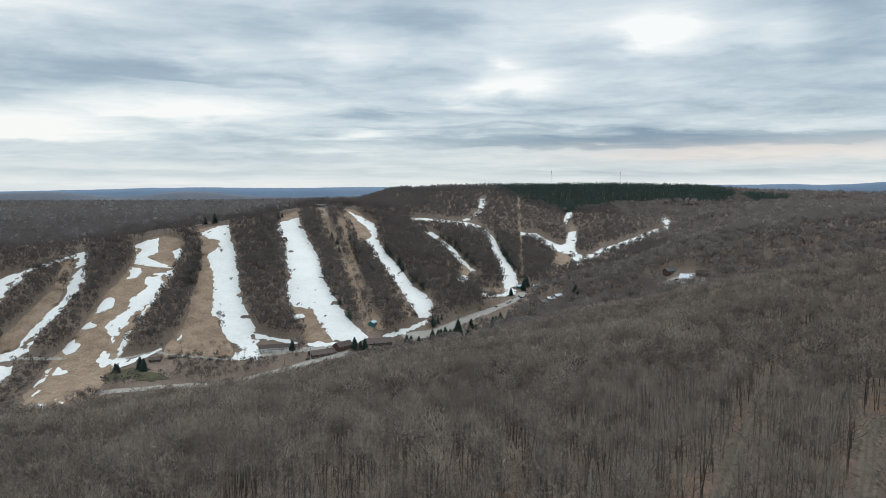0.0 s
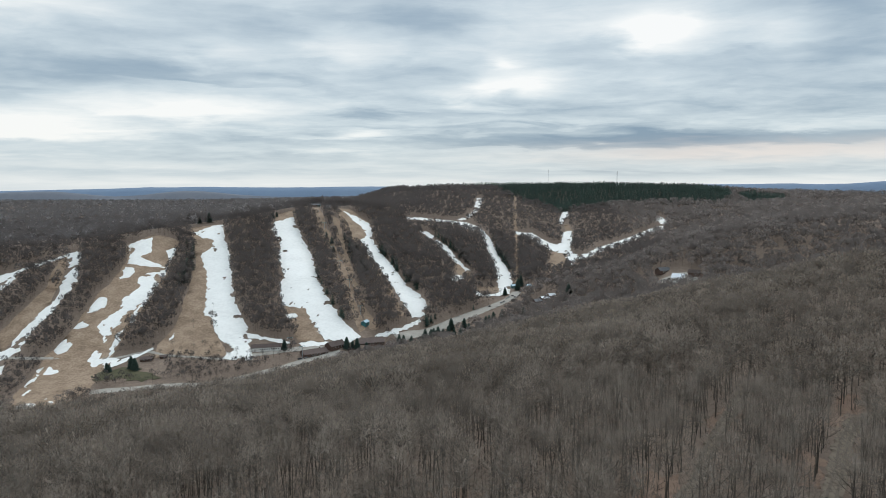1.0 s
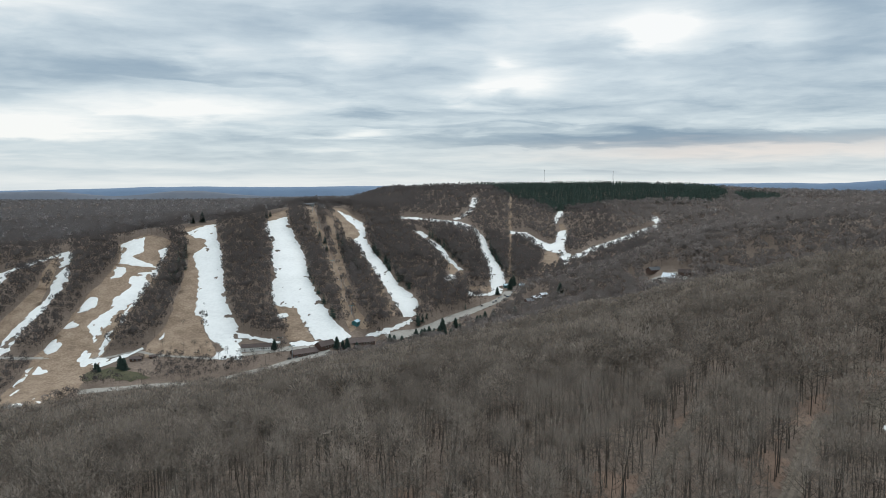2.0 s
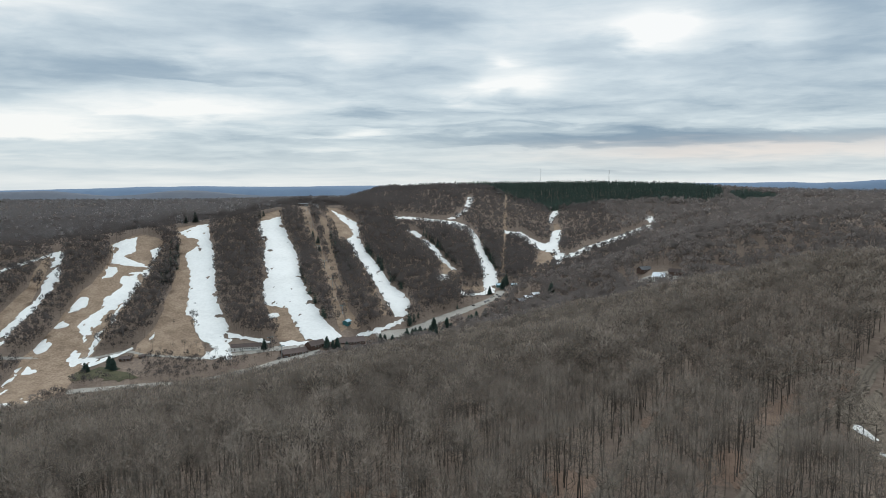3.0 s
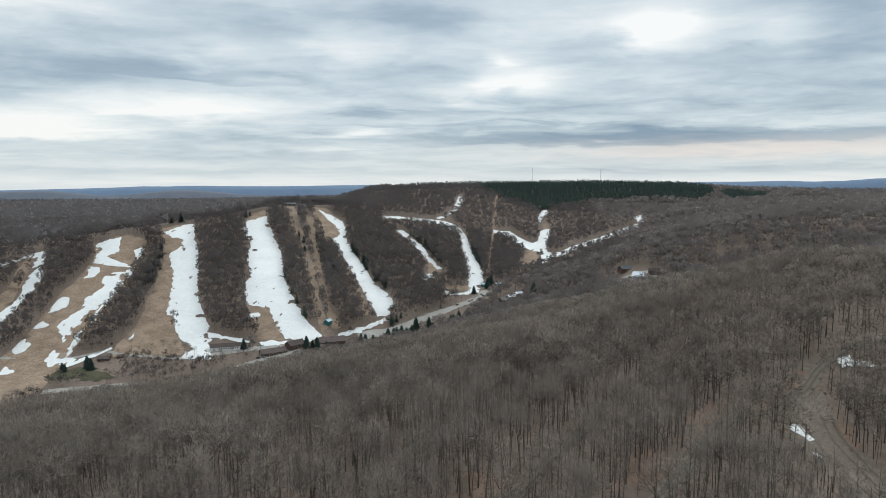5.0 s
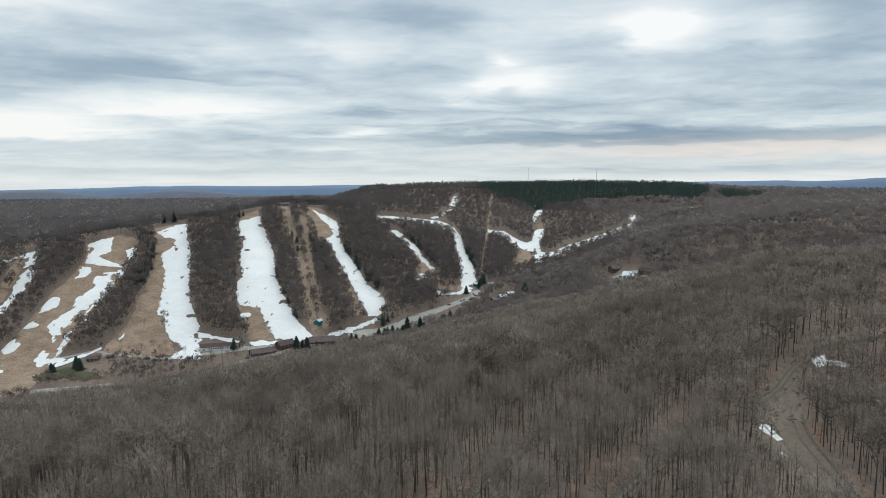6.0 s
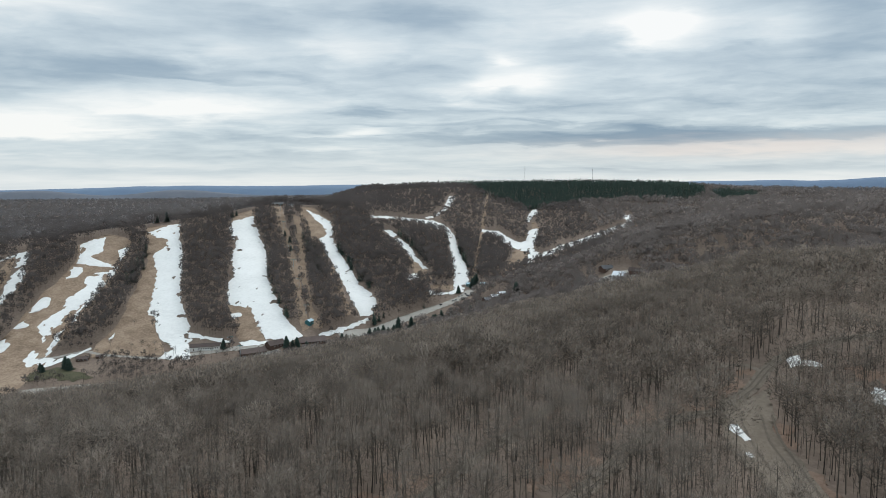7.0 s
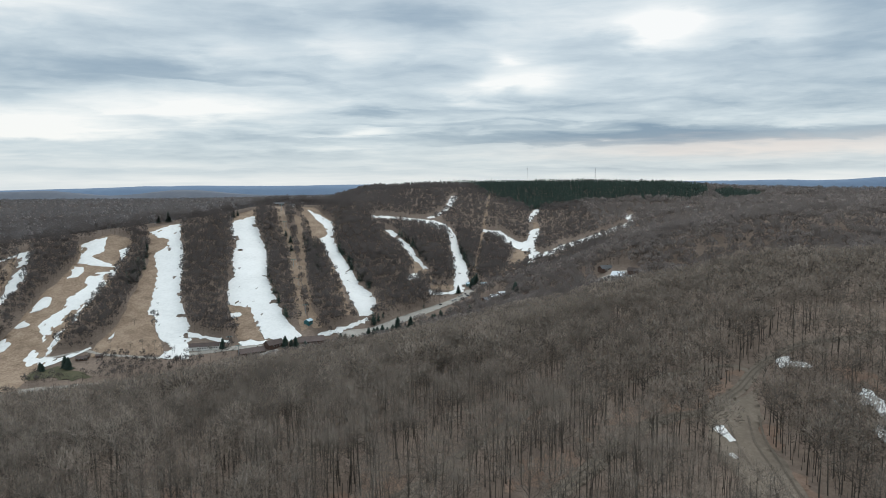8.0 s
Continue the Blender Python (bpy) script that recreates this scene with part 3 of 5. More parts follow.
GRASS["gDl"] = [(-115, 985), (-89, 914), (-60, 837), (-45, 797), (-37, 775), (-45, 768), (-61, 818), (-93, 913)]
GRASS["gL1"] = [(-219, 1099), (-208, 1109), (-167, 1003), (-132, 899), (-105, 795), (-89, 740), (-78, 719), (-85, 706), (-99, 736), (-122, 816), (-162, 945), (-194, 1027)]
GRASS["gL2"] = [(-183, 1083), (-169, 1080), (-145, 995), (-116, 877), (-87, 769), (-64, 727), (-76, 720), (-92, 759), (-125, 872), (-161, 1007)]
GRASS["gE"] = [(19, 1028), (33, 1017), (49, 974), (59, 935), (56, 922), (39, 926), (25, 964), (19, 994)]
GRASS["gG"] = [(205, 1114), (224, 1084), (213, 1037), (203, 998), (187, 984), (173, 980), (170, 998), (186, 1051), (197, 1094)]
GRASS["gGt"] = [(243, 1226), (254, 1276), (264, 1273), (260, 1228)]
GRASS["gF"] = [(183, 1560), (190, 1561), (157, 1252), (122, 935), (116, 936), (149, 1250)]
GRASS["gF2"] = [(55, 912), (96, 922), (91, 895), (58, 895)]

CLEAR = []
for key, poly in GRASS.items():
    drape("grass_slope", poly, DRY_GRASS, 0.5, 6, 1.5, "dry straw-coloured grass on a cleared ski slope", "grass", group="grass slopes")
    CLEAR.append((poly, -0.5))
THAWED = {"A_main": 0.16, "A_right": 0.2, "A_low": 0.14, "runZ": 0.14, "runY": 0.14, "B": 0.05, "C": 0.03, "D": 0.05, "F_top": 0.2, "F_road": 0.3, "A_top": 0.05, "G": 0.05, "G2": 0.12, "F": 0.05, "E": 0.15, "H": 0.04, "A_mid": 0.2}
for key, poly in SNOW.items():
    big = key in ("B", "C", "D", "F", "H")
    drape("snow_cover", poly, SNOW_MAT, 1.1 if big else 0.9, 1.7, 1.2, "white melting snow lying on a ski run" if big else "ragged patch of melting snow on the slope",
          "snow", group="ski run snow", holes=THAWED.get(key, 0))
    CLEAR.append((poly, 0.5))
    # the cut edge below a run is kept low
    for back in (9, 18, 27, 36) if key in ("H", "G2", "G3", "F_road", "F_link", "E") else (9, 18):
        CLEAR.append(([(a - (a - 40) / math.hypot(a - 40, b) * back, b - b / math.hypot(a - 40, b) * back) for a, b in poly], -1.0))

ROADS = {
    "valley_road": ([(-308, 551), (-303, 553), (-271, 562), (-244, 569), (-211, 571), (-187, 587), (-154, 619), (-128, 648), (-100, 660)], 11.0, GRAVEL),
    "valley_lane": ([(-260, 530), (-242, 540), (-226, 556), (-205, 571)], 5.0, GRAVEL),
    "base_road": ([(-45, 722), (-23, 745), (10, 779), (53, 815), (88, 847), (106, 868), (114, 892)], 14.0, GRAVEL),
    "slope_track": ([(-440, 618), (-377, 622), (-343, 623), (-321, 626), (-297, 640), (-270, 634), (-215, 634)], 4.5, GRAVEL),
    "base_lane": ([(-205, 640), (-180, 652), (-150, 665), (-120, 668)], 8.0, GRAVEL),
}
for key, (line, width, mat) in ROADS.items():
    drape(key, strip(line, width), mat, 0.8, 3, 0.5, "pale gravel road along the foot of the ski slopes", "road", "structure")
    CLEAR.append((strip(line, width), 3.0))
    if key in ("base_road", "valley_road"):
        for back in (8, 16, 24, 32, 40) if key == "base_road" else (8, 16, 24):
            CLEAR.append((strip([(a - (a - 40) / math.hypot(a - 40, b) * back, b - b / math.hypot(a - 40, b) * back) for a, b in line], width), 0.0))
drape("lawn", [(-322, 598), (-312, 606), (-296, 612), (-284, 600), (-272, 596), (-262, 586), (-278, 580), (-296, 584), (-312, 580), (-326, 588)], GREEN_GRASS, 0.9, 1.6, 2.6, "small green lawn beside a farm house", "lawn", "structure")
drape("house_lane", strip([(234, 708), (238, 722), (241, 745)], 5), GRAVEL, 0.7, 2, 0.5, "pale gravel lane between bare trees", "road", "structure")
CLEAR.append((strip([(234, 700), (238, 722), (241, 745)], 5), 1.5))
drape("yard", [(242, 716), (251, 711), (265, 712), (285, 704), (288, 683), (275, 679), (258, 694)], GRAVEL, 0.7, 3, 1.0, "pale gravel yard and drive of a house", "yard", "structure")
CLEAR.append(([(236, 700), (250, 704), (275, 670), (290, 664), (282, 655), (262, 660), (240, 684)], 0))
CLEAR += [([(-323, 608), (-296, 620), (-273, 603), (-269, 578), (-302, 581)], 2), ([(242, 716), (256, 732), (275, 732), (285, 706), (290, 683), (275, 679), (258, 694)], 1)]

for bank in ([(186, 248), (202, 264), (209, 264), (209, 258), (195, 248), (182, 237)], [(241, 258), (248, 257), (254, 246), (256, 238), (249, 234), (245, 242), (239, 247)],
             [(195, 222), (199, 222), (193, 196), (191, 170), (186, 170), (187, 198)], [(146, 227), (155, 222), (151, 210), (142, 209)], [(180, 235), (172, 226), (159, 218), (160, 226), (170, 236)],
             [(140, 218), (162, 240), (173, 244), (167, 234), (141, 207), (121, 185), (109, 171), (111, 177)], [(96, 162), (104, 176), (117, 187), (125, 189), (119, 174), (109, 162), (97, 156)],
             [(100, 208), (112, 222), (118, 218), (104, 200), (94, 186), (90, 190)], [(40, 150), (60, 166), (72, 160), (60, 146), (46, 140)], [(-10, 142), (10, 158), (24, 152), (10, 138)]):
    drape("leaf_bank", bank, RED_LITTER, 0.16, 1.2, 1.6, "bank of rusty fallen leaves beside the dirt track", "leaf litter", group="leaf banks", holes=0.3)
HOUSES = [(-128, 657, 17), (-108, 671, 13), (-72, 692, 18), (-180, 662, 18), (-82, 726, 9), (-218, 1122, 14), (-196, 1126, 8), (-297, 622, 11), (-278, 628, 7), (-291, 402, 14), (-286, 388, 10), (133, 820, 9), (143, 826, 9),
          (153, 831, 8), (113, 914, 8), (133, 908, 8), (146, 840, 9), (270, 694, 11), (264, 728, 11), (287, 694, 8), (570, 1272, 14), (584, 1330, 12), (-140, 644, 8), (124, 896, 8)]
for hx, hy, r in HOUSES:
    for back in (10, 20, 30):
        bx, by = hx - (hx - 40) / math.hypot(hx - 40, hy) * back, hy - hy / math.hypot(hx - 40, hy) * back
        CLEAR.append(([(bx - r, by - 6), (bx + r, by - 6), (bx + r, by + 6), (bx - r, by + 6)], 0))
    CLEAR.append(([(hx - r, hy - r), (hx + r, hy - r), (hx + r, hy + r), (hx - r, hy + r)], 0))
# along the near side of the base road
ROADSIDE_SPRUCES = [(-41, 706, 10.8), (-36, 707, 10.3), (-27, 704, 11.8), (-19, 701, 11.0), (-5, 723, 15.0), (-2, 731, 13.9), (3, 741, 13.0), (9, 739, 11.0), (19, 769, 12.4), (29, 726, 13.0), (32, 731, 12.0), (35, 769, 11.1), (47, 723, 12.0), (65, 760, 13.2), (75, 718, 11.8), (108, 769, 11.9), (166, 783, 20.8), (123, 918, 14.2), (55, 711, 11.0), (15, 745, 12.0), (-12, 728, 13.0), (40, 752, 10.0), (62, 772, 9.0), (72, 780, 10.0), (84, 792, 8.0), (22, 738, 10.0)]
for px, py, tall in ROADSIDE_SPRUCES:
    CLEAR.append(([(px - 5, py + 4), (px + 5, py + 4), (px + 4, py - 22), (px - 6, py - 22)], 0))
FIELD = [(836, 1424), (870, 1428), (912, 1440), (930, 1462), (880, 1458), (845, 1446)]
drape("hill_field", FIELD, DRY_GRASS, 0.6, 4, 1.5, "pale dry field on the eastern plateau", "field", "structure")
drape("house_plot", [(548, 1258), (575, 1254), (594, 1275), (602, 1335), (578, 1342), (560, 1300)], DRY_GRASS, 0.6, 3, 1.5, "mown plot round a house on the far hill", "grass", "structure")
CLEAR += [([(790, 1330), (895, 1340), (935, 1440), (836, 1424)], 0), ([(520, 1160), (566, 1160), (602, 1335), (545, 1300)], 0)]
CLEAR += [(FIELD, 0), ([(820, 1405), (870, 1408), (905, 1420), (935, 1440), (930, 1462), (845, 1446)], 0), ([(545, 1240), (575, 1236), (594, 1275), (602, 1335), (578, 1342), (556, 1300)], 0)]
GLADE = [(335, 735), (360, 700), (410, 690), (480, 692), (580, 712), (580, 745), (480, 728), (410, 722), (350, 745)]

TRACKS = {
    "main_track": ([(345, 296), (310, 288), (281, 284), (271, 283), (263, 282), (252, 281), (243, 281), (233, 277), (222, 270), (211, 261), (199, 248), (189, 240), (178, 230), (166, 225), (153, 215), (137, 195), (121, 172), (107, 153), (92, 130)], 5.2),
    "side_track": ([(125, 238), (111, 216), (104, 206), (95, 192), (84, 174), (76, 160), (66, 146), (52, 120)], 4.0),
    "cross_track": ([(211, 259), (206, 267), (194, 268), (174, 260), (152, 250), (132, 246)], 3.2),
}
LANDING = [(177, 226), (190, 238), (206, 248), (199, 231), (192, 216), (191, 198), (189, 188), (187, 170), (183, 130), (164, 130), (169, 174), (170, 191), (172, 212)]
YOUNG_STAND = [(168, 222), (169, 205), (166, 185), (163, 150), (141, 140), (144, 175), (152, 205), (160, 218)]
for key, (line, width) in TRACKS.items():
    drape(key, strip(line, width), MUD, 0.45, 1.5, 0.35, "muddy dirt track through the bare woods", "track", "structure")
    CLEAR.append((strip(line, width), 1.8 if key == "main_track" else 0.6))
    if key == "main_track":
        CLEAR.append((strip([(a - 3, b - 5) for a, b in line[:9]], 9), 0.0))
for key in ("main_track", "side_track"):
    line = TRACKS[key][0]
    for side in (-0.95, 0.95):
        off = strip(line, abs(side) * 2)
        half = len(off) // 2
        rut = off[:half] if side > 0 else off[half:][::-1]
        ribbon("wheel_rut", rut, 0.7, 0.54, RUT, "dark wheel rut pressed into the dirt track", "rut", "wheel ruts")
for line in ([(197, 228), (192.2, 214), (188.6, 194.5), (184.7, 176.5), (180, 140)], [(193, 228), (187.2, 210.5), (184.8, 194), (181.7, 176), (177, 140)], [(184, 226), (180, 207.5), (178, 193), (176.3, 175), (172, 140)]):
    ribbon("wheel_rut", line, 0.8, 0.48, RUT, "dark wheel rut across the dirt clearing", "rut", "wheel ruts")
drape("landing", LANDING, MUD, 0.36, 2, 0.8, "bare dirt clearing beside the forest track", "clearing", "structure")
CLEAR.append((LANDING, 1.0))
for poly in ([(175.7, 218), (177.2, 217), (179.3, 220), (181, 220), (181.2, 216), (180.8, 210), (178.1, 208.5), (177.3, 211), (176.2, 214.5)],
             [(174.7, 202), (176.1, 201), (175.7, 197.5), (174.4, 197), (174.2, 200)],
             [(223.6, 268.5), (227, 271.5), (231, 272), (229.3, 266.5), (232.8, 264), (235.3, 260), (232.6, 258.5), (229.3, 262), (224.6, 262), (221.2, 261)],
             [(228.8, 235), (229.3, 233), (229.1, 229.5), (228, 229), (228.1, 232)],
             [(242.7, 239.5), (244.7, 236.5), (243.7, 229.5), (241.7, 221), (234.9, 211), (237.6, 224), (238.2, 228), (235.1, 228), (237.8, 234)],
             [(233, 217), (235.6, 215.5), (232.8, 208), (226.4, 198.5), (228.1, 206.5), (229.1, 212.5)]):
    CLEAR.append(([(a * 0.975 + 1.2, b * 0.975) for a, b in poly], 1.0))
    drape("snow_bank", poly, SNOW_MAT, 1.05, 1.0, 0.5, "leftover bank of old snow beside the dirt track", "snow", group="roadside snow")


# ---- trees ----
class Soup:
    """Triangles gathered for one mesh, with the way that each place of the crown faces."""

    def __init__(self):
        self.v, self.t, self.n = [], [], []

    def tube(self, a, b, r0, r1, sides):
        a, b = np.array(a, float), np.array(b, float)
        d = (b - a) / (np.linalg.norm(b - a) + 1e-9)
        u = np.cross(d, [0.3, 0.9, 0.2])
        u /= np.linalg.norm(u)
        w = np.cross(d, u)
        k = len(self.v)
        for p, r in ((a, r0), (b, r1)):
            for i in range(sides):
                q = 2 * math.pi * i / sides
                out = math.cos(q) * u + math.sin(q) * w
                self.v.append(p + r * out)
                self.n.append(out)
        for i in range(sides):
            j = (i + 1) % sides
            self.t += [(k + i, k + j, k + sides + j), (k + i, k + sides + j, k + sides + i)]

    def face(self, a, b, c, lie):
        k = len(self.v)
        lie = lie / (np.linalg.norm(lie) + 1e-9)
        self.v += [a, b, c]
        self.n += [lie, lie, lie]
        self.t.append((k, k + 1, k + 2) if np.dot(np.cross(b - a, c - a), lie) >= 0 else (k, k + 2, k + 1))

    def sliver(self, a, b, width, rng, lie=(0.0, 0.0, 1.0)):
        a, b = np.array(a, float), np.array(b, float)
        side = np.cross(b - a, rng.normal(0, 1, 3))
        side *= width / 2 / (np.linalg.norm(side) + 1e-9)
        self.face(a - side, a + side, b, np.array(lie, float))

    def flake(self, spot, along, width, lie, rng):
        """A spray of twigs that fans up and out of the crown."""
        side = np.cross(along, rng.normal(0, 1, 3))
        side *= width / 2 / (np.linalg.norm(side) + 1e-9)
        self.face(spot - along * 0.5, spot + along * 0.5 - side, spot + along * 0.5 + side, lie)

    def arrays(self):
        return np.array(self.v), np.array(self.t, np.int32), np.array(self.n)


def lean(rng, up, spread_by):
    """A unit way that rises by up (0 flat, 1 straight up), turned at random round z."""
    q = rng.uniform(0, 2 * math.pi)
    c = math.sqrt(max(0.0, 1 - up * up))
    return np.array([c * math.cos(q), c * math.sin(q), up]) + rng.normal(0, spread_by, 3)


def spray(way, rng, out=1.0):
    """The way of a twig in the crown: out and up, with some scatter."""
    w = way * 0.9 * out + np.array([0, 0, 0.5]) + rng.normal(0, 0.35, 3)
    return w / np.linalg.norm(w)


def bare_tree(seed, tall, limbs, subs, twigs, fringe):
    """A leafless forest tree: trunk, limbs that rise to a domed crown, side branches and twigs. Returns trunk and crown."""
    rng = np.random.default_rng(seed)
    trunk, crown = Soup(), Soup()
    p, way = np.array([0, 0, -0.6]), np.array([rng.normal(0, 0.03), rng.normal(0, 0.03), 1.0])
    radius, n = rng.uniform(0.0084, 0.0118) * tall, 5
    spine = [p]
    for k in range(n):
        q = p + way * tall * 0.93 / n
        trunk.tube(p, q, radius * (1 - k / (n + 0.6)), radius * (1 - (k + 1) / (n + 0.6)), 5)
        p, way = q, way + np.array([rng.normal(0, 0.035), rng.normal(0, 0.035), 0])
        spine.append(p)
    spine = np.array(spine)

    def along(f):
        f *= n
        i = min(int(f), n - 1)
        return spine[i] + (spine[i + 1] - spine[i]) * (f - i)

    wide, rise = tall * rng.uniform(0.18, 0.25), tall * rng.uniform(0.24, 0.33)
    middle = along(0.97) - np.array([0, 0, rise * 0.92])
    girth = np.array([wide, wide, rise])

    def shell(way, share):
        return middle + way * girth * share

    def lie_at(spot):
        """The dome's way out at a place, with the unevenness of single boughs."""
        w = (spot - middle) / girth
        return w / (np.linalg.norm(w) + 0.3) + np.array([0, 0, 0.25]) + rng.normal(0, 0.16, 3)

    def dome():
        w = rng.normal(0, 1, 3)
        w[2] = abs(w[2]) * 1.1 - 0.4
        return w / np.linalg.norm(w)

    start = rng.uniform(0.40, 0.55)
    for k in range(limbs):
        f = start + (0.9 - start) * (k + rng.uniform(0, 0.8)) / limbs
        root, way = along(f), dome()
        way[2] = way[2] * 0.6 + 1.1 * (f - 0.62) + 0.3
        tip = shell(way / np.linalg.norm(way), rng.uniform(0.75, 1.0))
        knee = root + (tip - root) * 0.5 + np.array([0, 0, rng.uniform(-0.9, 0.1)])
        r = radius * 0.5 * (1.15 - f)
        trunk.tube(root, knee, r + 0.03, r * 0.6 + 0.02, 3)
        trunk.tube(knee, tip, r * 0.6 + 0.02, 0.015, 3)
        for j in range(subs):
            g = rng.uniform(0.25, 0.95)
            b0 = root + (knee - root) * g * 2 if g < 0.5 else knee + (tip - knee) * (g - 0.5) * 2
            away = shell(dome(), 1.0) - b0
            b1 = b0 + away * min(1.0, rng.uniform(2.0, 3.6) / (np.linalg.norm(away) + 1e-6))
            crown.sliver(b0, b1, 0.16, rng, lie_at(b1))
            for i in range(twigs):
                c0 = b0 + (b1 - b0) * rng.uniform(0.3, 1.0)
                w = away / (np.linalg.norm(away) + 1e-6) * 0.8 + lean(rng, rng.uniform(0.2, 0.95), 0.3)
                crown.sliver(c0, c0 + w * rng.uniform(0.7, 1.5), 0.12, rng, lie_at(c0))
    for k in range(fringe):
        way = dome()
        spot = shell(way, rng.uniform(0.6, 1.0))
        crown.flake(spot, spray(way, rng) * rng.uniform(0.9, 1.6), 0.15, lie_at(spot), rng)
    return trunk.arrays(), crown.arrays()


def woodland_tree(seed, tall, count, width, reach, thick, broad=1.0, out=1.0):
    """A leafless tree seen from far off: trunk, a few limbs, and a domed crown of fine twigs."""
    rng = np.random.default_rng(seed)
    trunk, crown = Soup(), Soup()
    sway = rng.normal(0, 0.25, 2)
    top = np.array([sway[0] * 2, sway[1] * 2, tall * 0.9])
    trunk.tube((0, 0, -0.6), top * 0.6, 0.0100 * tall * thick, 0.0065 * tall * thick, 3)
    radius, rise = tall * rng.uniform(0.20, 0.27) * broad, tall * rng.uniform(0.24, 0.33)
    middle = np.array([sway[0], sway[1], tall - rise * 1.02])
    for k in range(max(2, count // 14)):
        way = lean(rng, rng.uniform(0.35, 0.9), 0.1)
        root = top * rng.uniform(0.42, 0.85)
        crown.sliver(root, root + way * tall * rng.uniform(0.2, 0.3), width * 1.2, rng, way)
    # boughs: the dome is uneven, with swellings and hollows
    knots = rng.normal(0, 1, (7, 3))
    knots[:, 2] = np.abs(knots[:, 2]) * 0.8
    knots /= np.linalg.norm(knots, axis=1)[:, None]
    for k in range(count):
        way = rng.normal(0, 1, 3)
        way[2] = abs(way[2]) * 1.15 - 0.4
        way /= np.linalg.norm(way)
        bough = knots[np.argmax(knots @ way)]
        swell = 0.80 + 0.24 * max(0.0, float(bough @ way)) ** 6
        spot = middle + way * np.array([radius, radius, rise]) * swell * rng.uniform(0.35, 1.0) ** 0.35
        lie = way * 0.8 + bough * 0.1 + (way - bough * float(bough @ way)) * 0.7 + np.array([0, 0, 0.2]) + rng.normal(0, 0.12, 3)
        crown.flake(spot, spray(way, rng, out) * reach * rng.uniform(0.6, 1.2), width * rng.uniform(0.7, 1.3), lie, rng)
    return trunk.arrays(), crown.arrays()


def set_lie(me, lie):
    me.attributes.new("crown_lie", "FLOAT_VECTOR", "POINT").data.foreach_set("vector", lie.astype(np.float32).ravel())


def tree_meshes(pair, leafage):
    """Trunk and crown as two meshes."""
    (v0, t0, n0), (v1, t1, n1) = pair
    trunk, crown = mesh_of("trunk", v0, t0, BARK), mesh_of("crown", v1, t1, leafage)
    set_lie(crown, n1)
    return trunk, crown


def joined(pair):
    """Trunk and crown as one template: places, triangles, which of them are crown, and the ways they face."""
    (v0, t0, n0), (v1, t1, n1) = pair
    return np.concatenate([v0, v1]), np.concatenate([t0, t1 + len(v0)]), np.r_[np.zeros(len(t0), np.int32), np.ones(len(t1), np.int32)], np.concatenate([n0, n1])


def conifer(seed, tall, whorls, arms):
    """A spruce or pine: trunk and drooping, ragged whorls of needled branches."""
    rng = np.random.default_rng(seed)
    trunk, crown = Soup(), Soup()
    trunk.tube((0, 0, -0.5), (0, 0, tall * 0.97), 0.016 * tall, 0.02, 4)
    for k in range(whorls):
        f = 0.12 + 0.86 * k / whorls
        z, reach = tall * f, tall * 0.26 * (1 - f) ** 0.65 + 0.35
        turn = rng.uniform(0, 6.3)
        for i in range(arms):
            q = turn + 6.283 * (i + rng.uniform(-0.25, 0.25)) / arms
            out = np.array([math.cos(q), math.sin(q), 0])
            side = np.array([-math.sin(q), math.cos(q), 0])
            r = reach * rng.uniform(0.75, 1.2)
            tip = out * r + (0, 0, z - 0.28 * r + rng.normal(0, 0.1))
            half = 0.55 * r + 0.12
            root, lie = np.array([0, 0, z + 0.10 * tall / whorls * 4]), out + (0, 0, 0.7)
            crown.face(root, out * r * 0.55 + side * half * 0.75 + (0, 0, z - 0.22 * r), tip, lie + side * 0.4)
            crown.face(root, tip, out * r * 0.55 - side * half * 0.75 + (0, 0, z - 0.22 * r), lie - side * 0.4)
    crown.sliver((0, 0, tall * 0.9), (0, 0, tall * 1.0), 0.5, rng)
    return trunk.arrays(), crown.arrays()


def scatter(x0, x1, y0, y1, step, seed):
    """Places on a jittered grid, within the country that the flight looks over."""
    rng = np.random.default_rng(seed)
    x, y = np.meshgrid(np.arange(x0, x1, step), np.arange(y0, y1, step))
    x, y = x + rng.uniform(-0.48, 0.48, x.shape) * step, y + rng.uniform(-0.48, 0.48, y.shape) * step
    x, y = x.ravel(), y.ravel()
    ok = (x > -0.74 * y - 30) & (x < 110 + 0.74 * y)
    return x[ok], y[ok]


def outside(x, y, areas):
    ok = np.ones(len(x), bool)
    for poly, margin in areas:
        p = np.array(poly, float)
        lo, hi = p.min(0) - margin, p.max(0) + margin
        i = np.nonzero((x > lo[0]) & (x < hi[0]) & (y > lo[1]) & (y < hi[1]))[0]
        if len(i):
            d, _, _ = polygon_distance(x[i], y[i], [tuple(q) for q in p])
            ok[i[d < margin]] = False
    return ok


def storeys(rng, n, low=0.6, high=1.15):
    """Sizes of trees in a wood of two storeys: broad old crowns, and lower ones in the gaps."""
    return np.where(rng.uniform(0, 1, n) < 0.55, rng.uniform(high - 0.15, high, n), rng.uniform(low, high - 0.25, n))


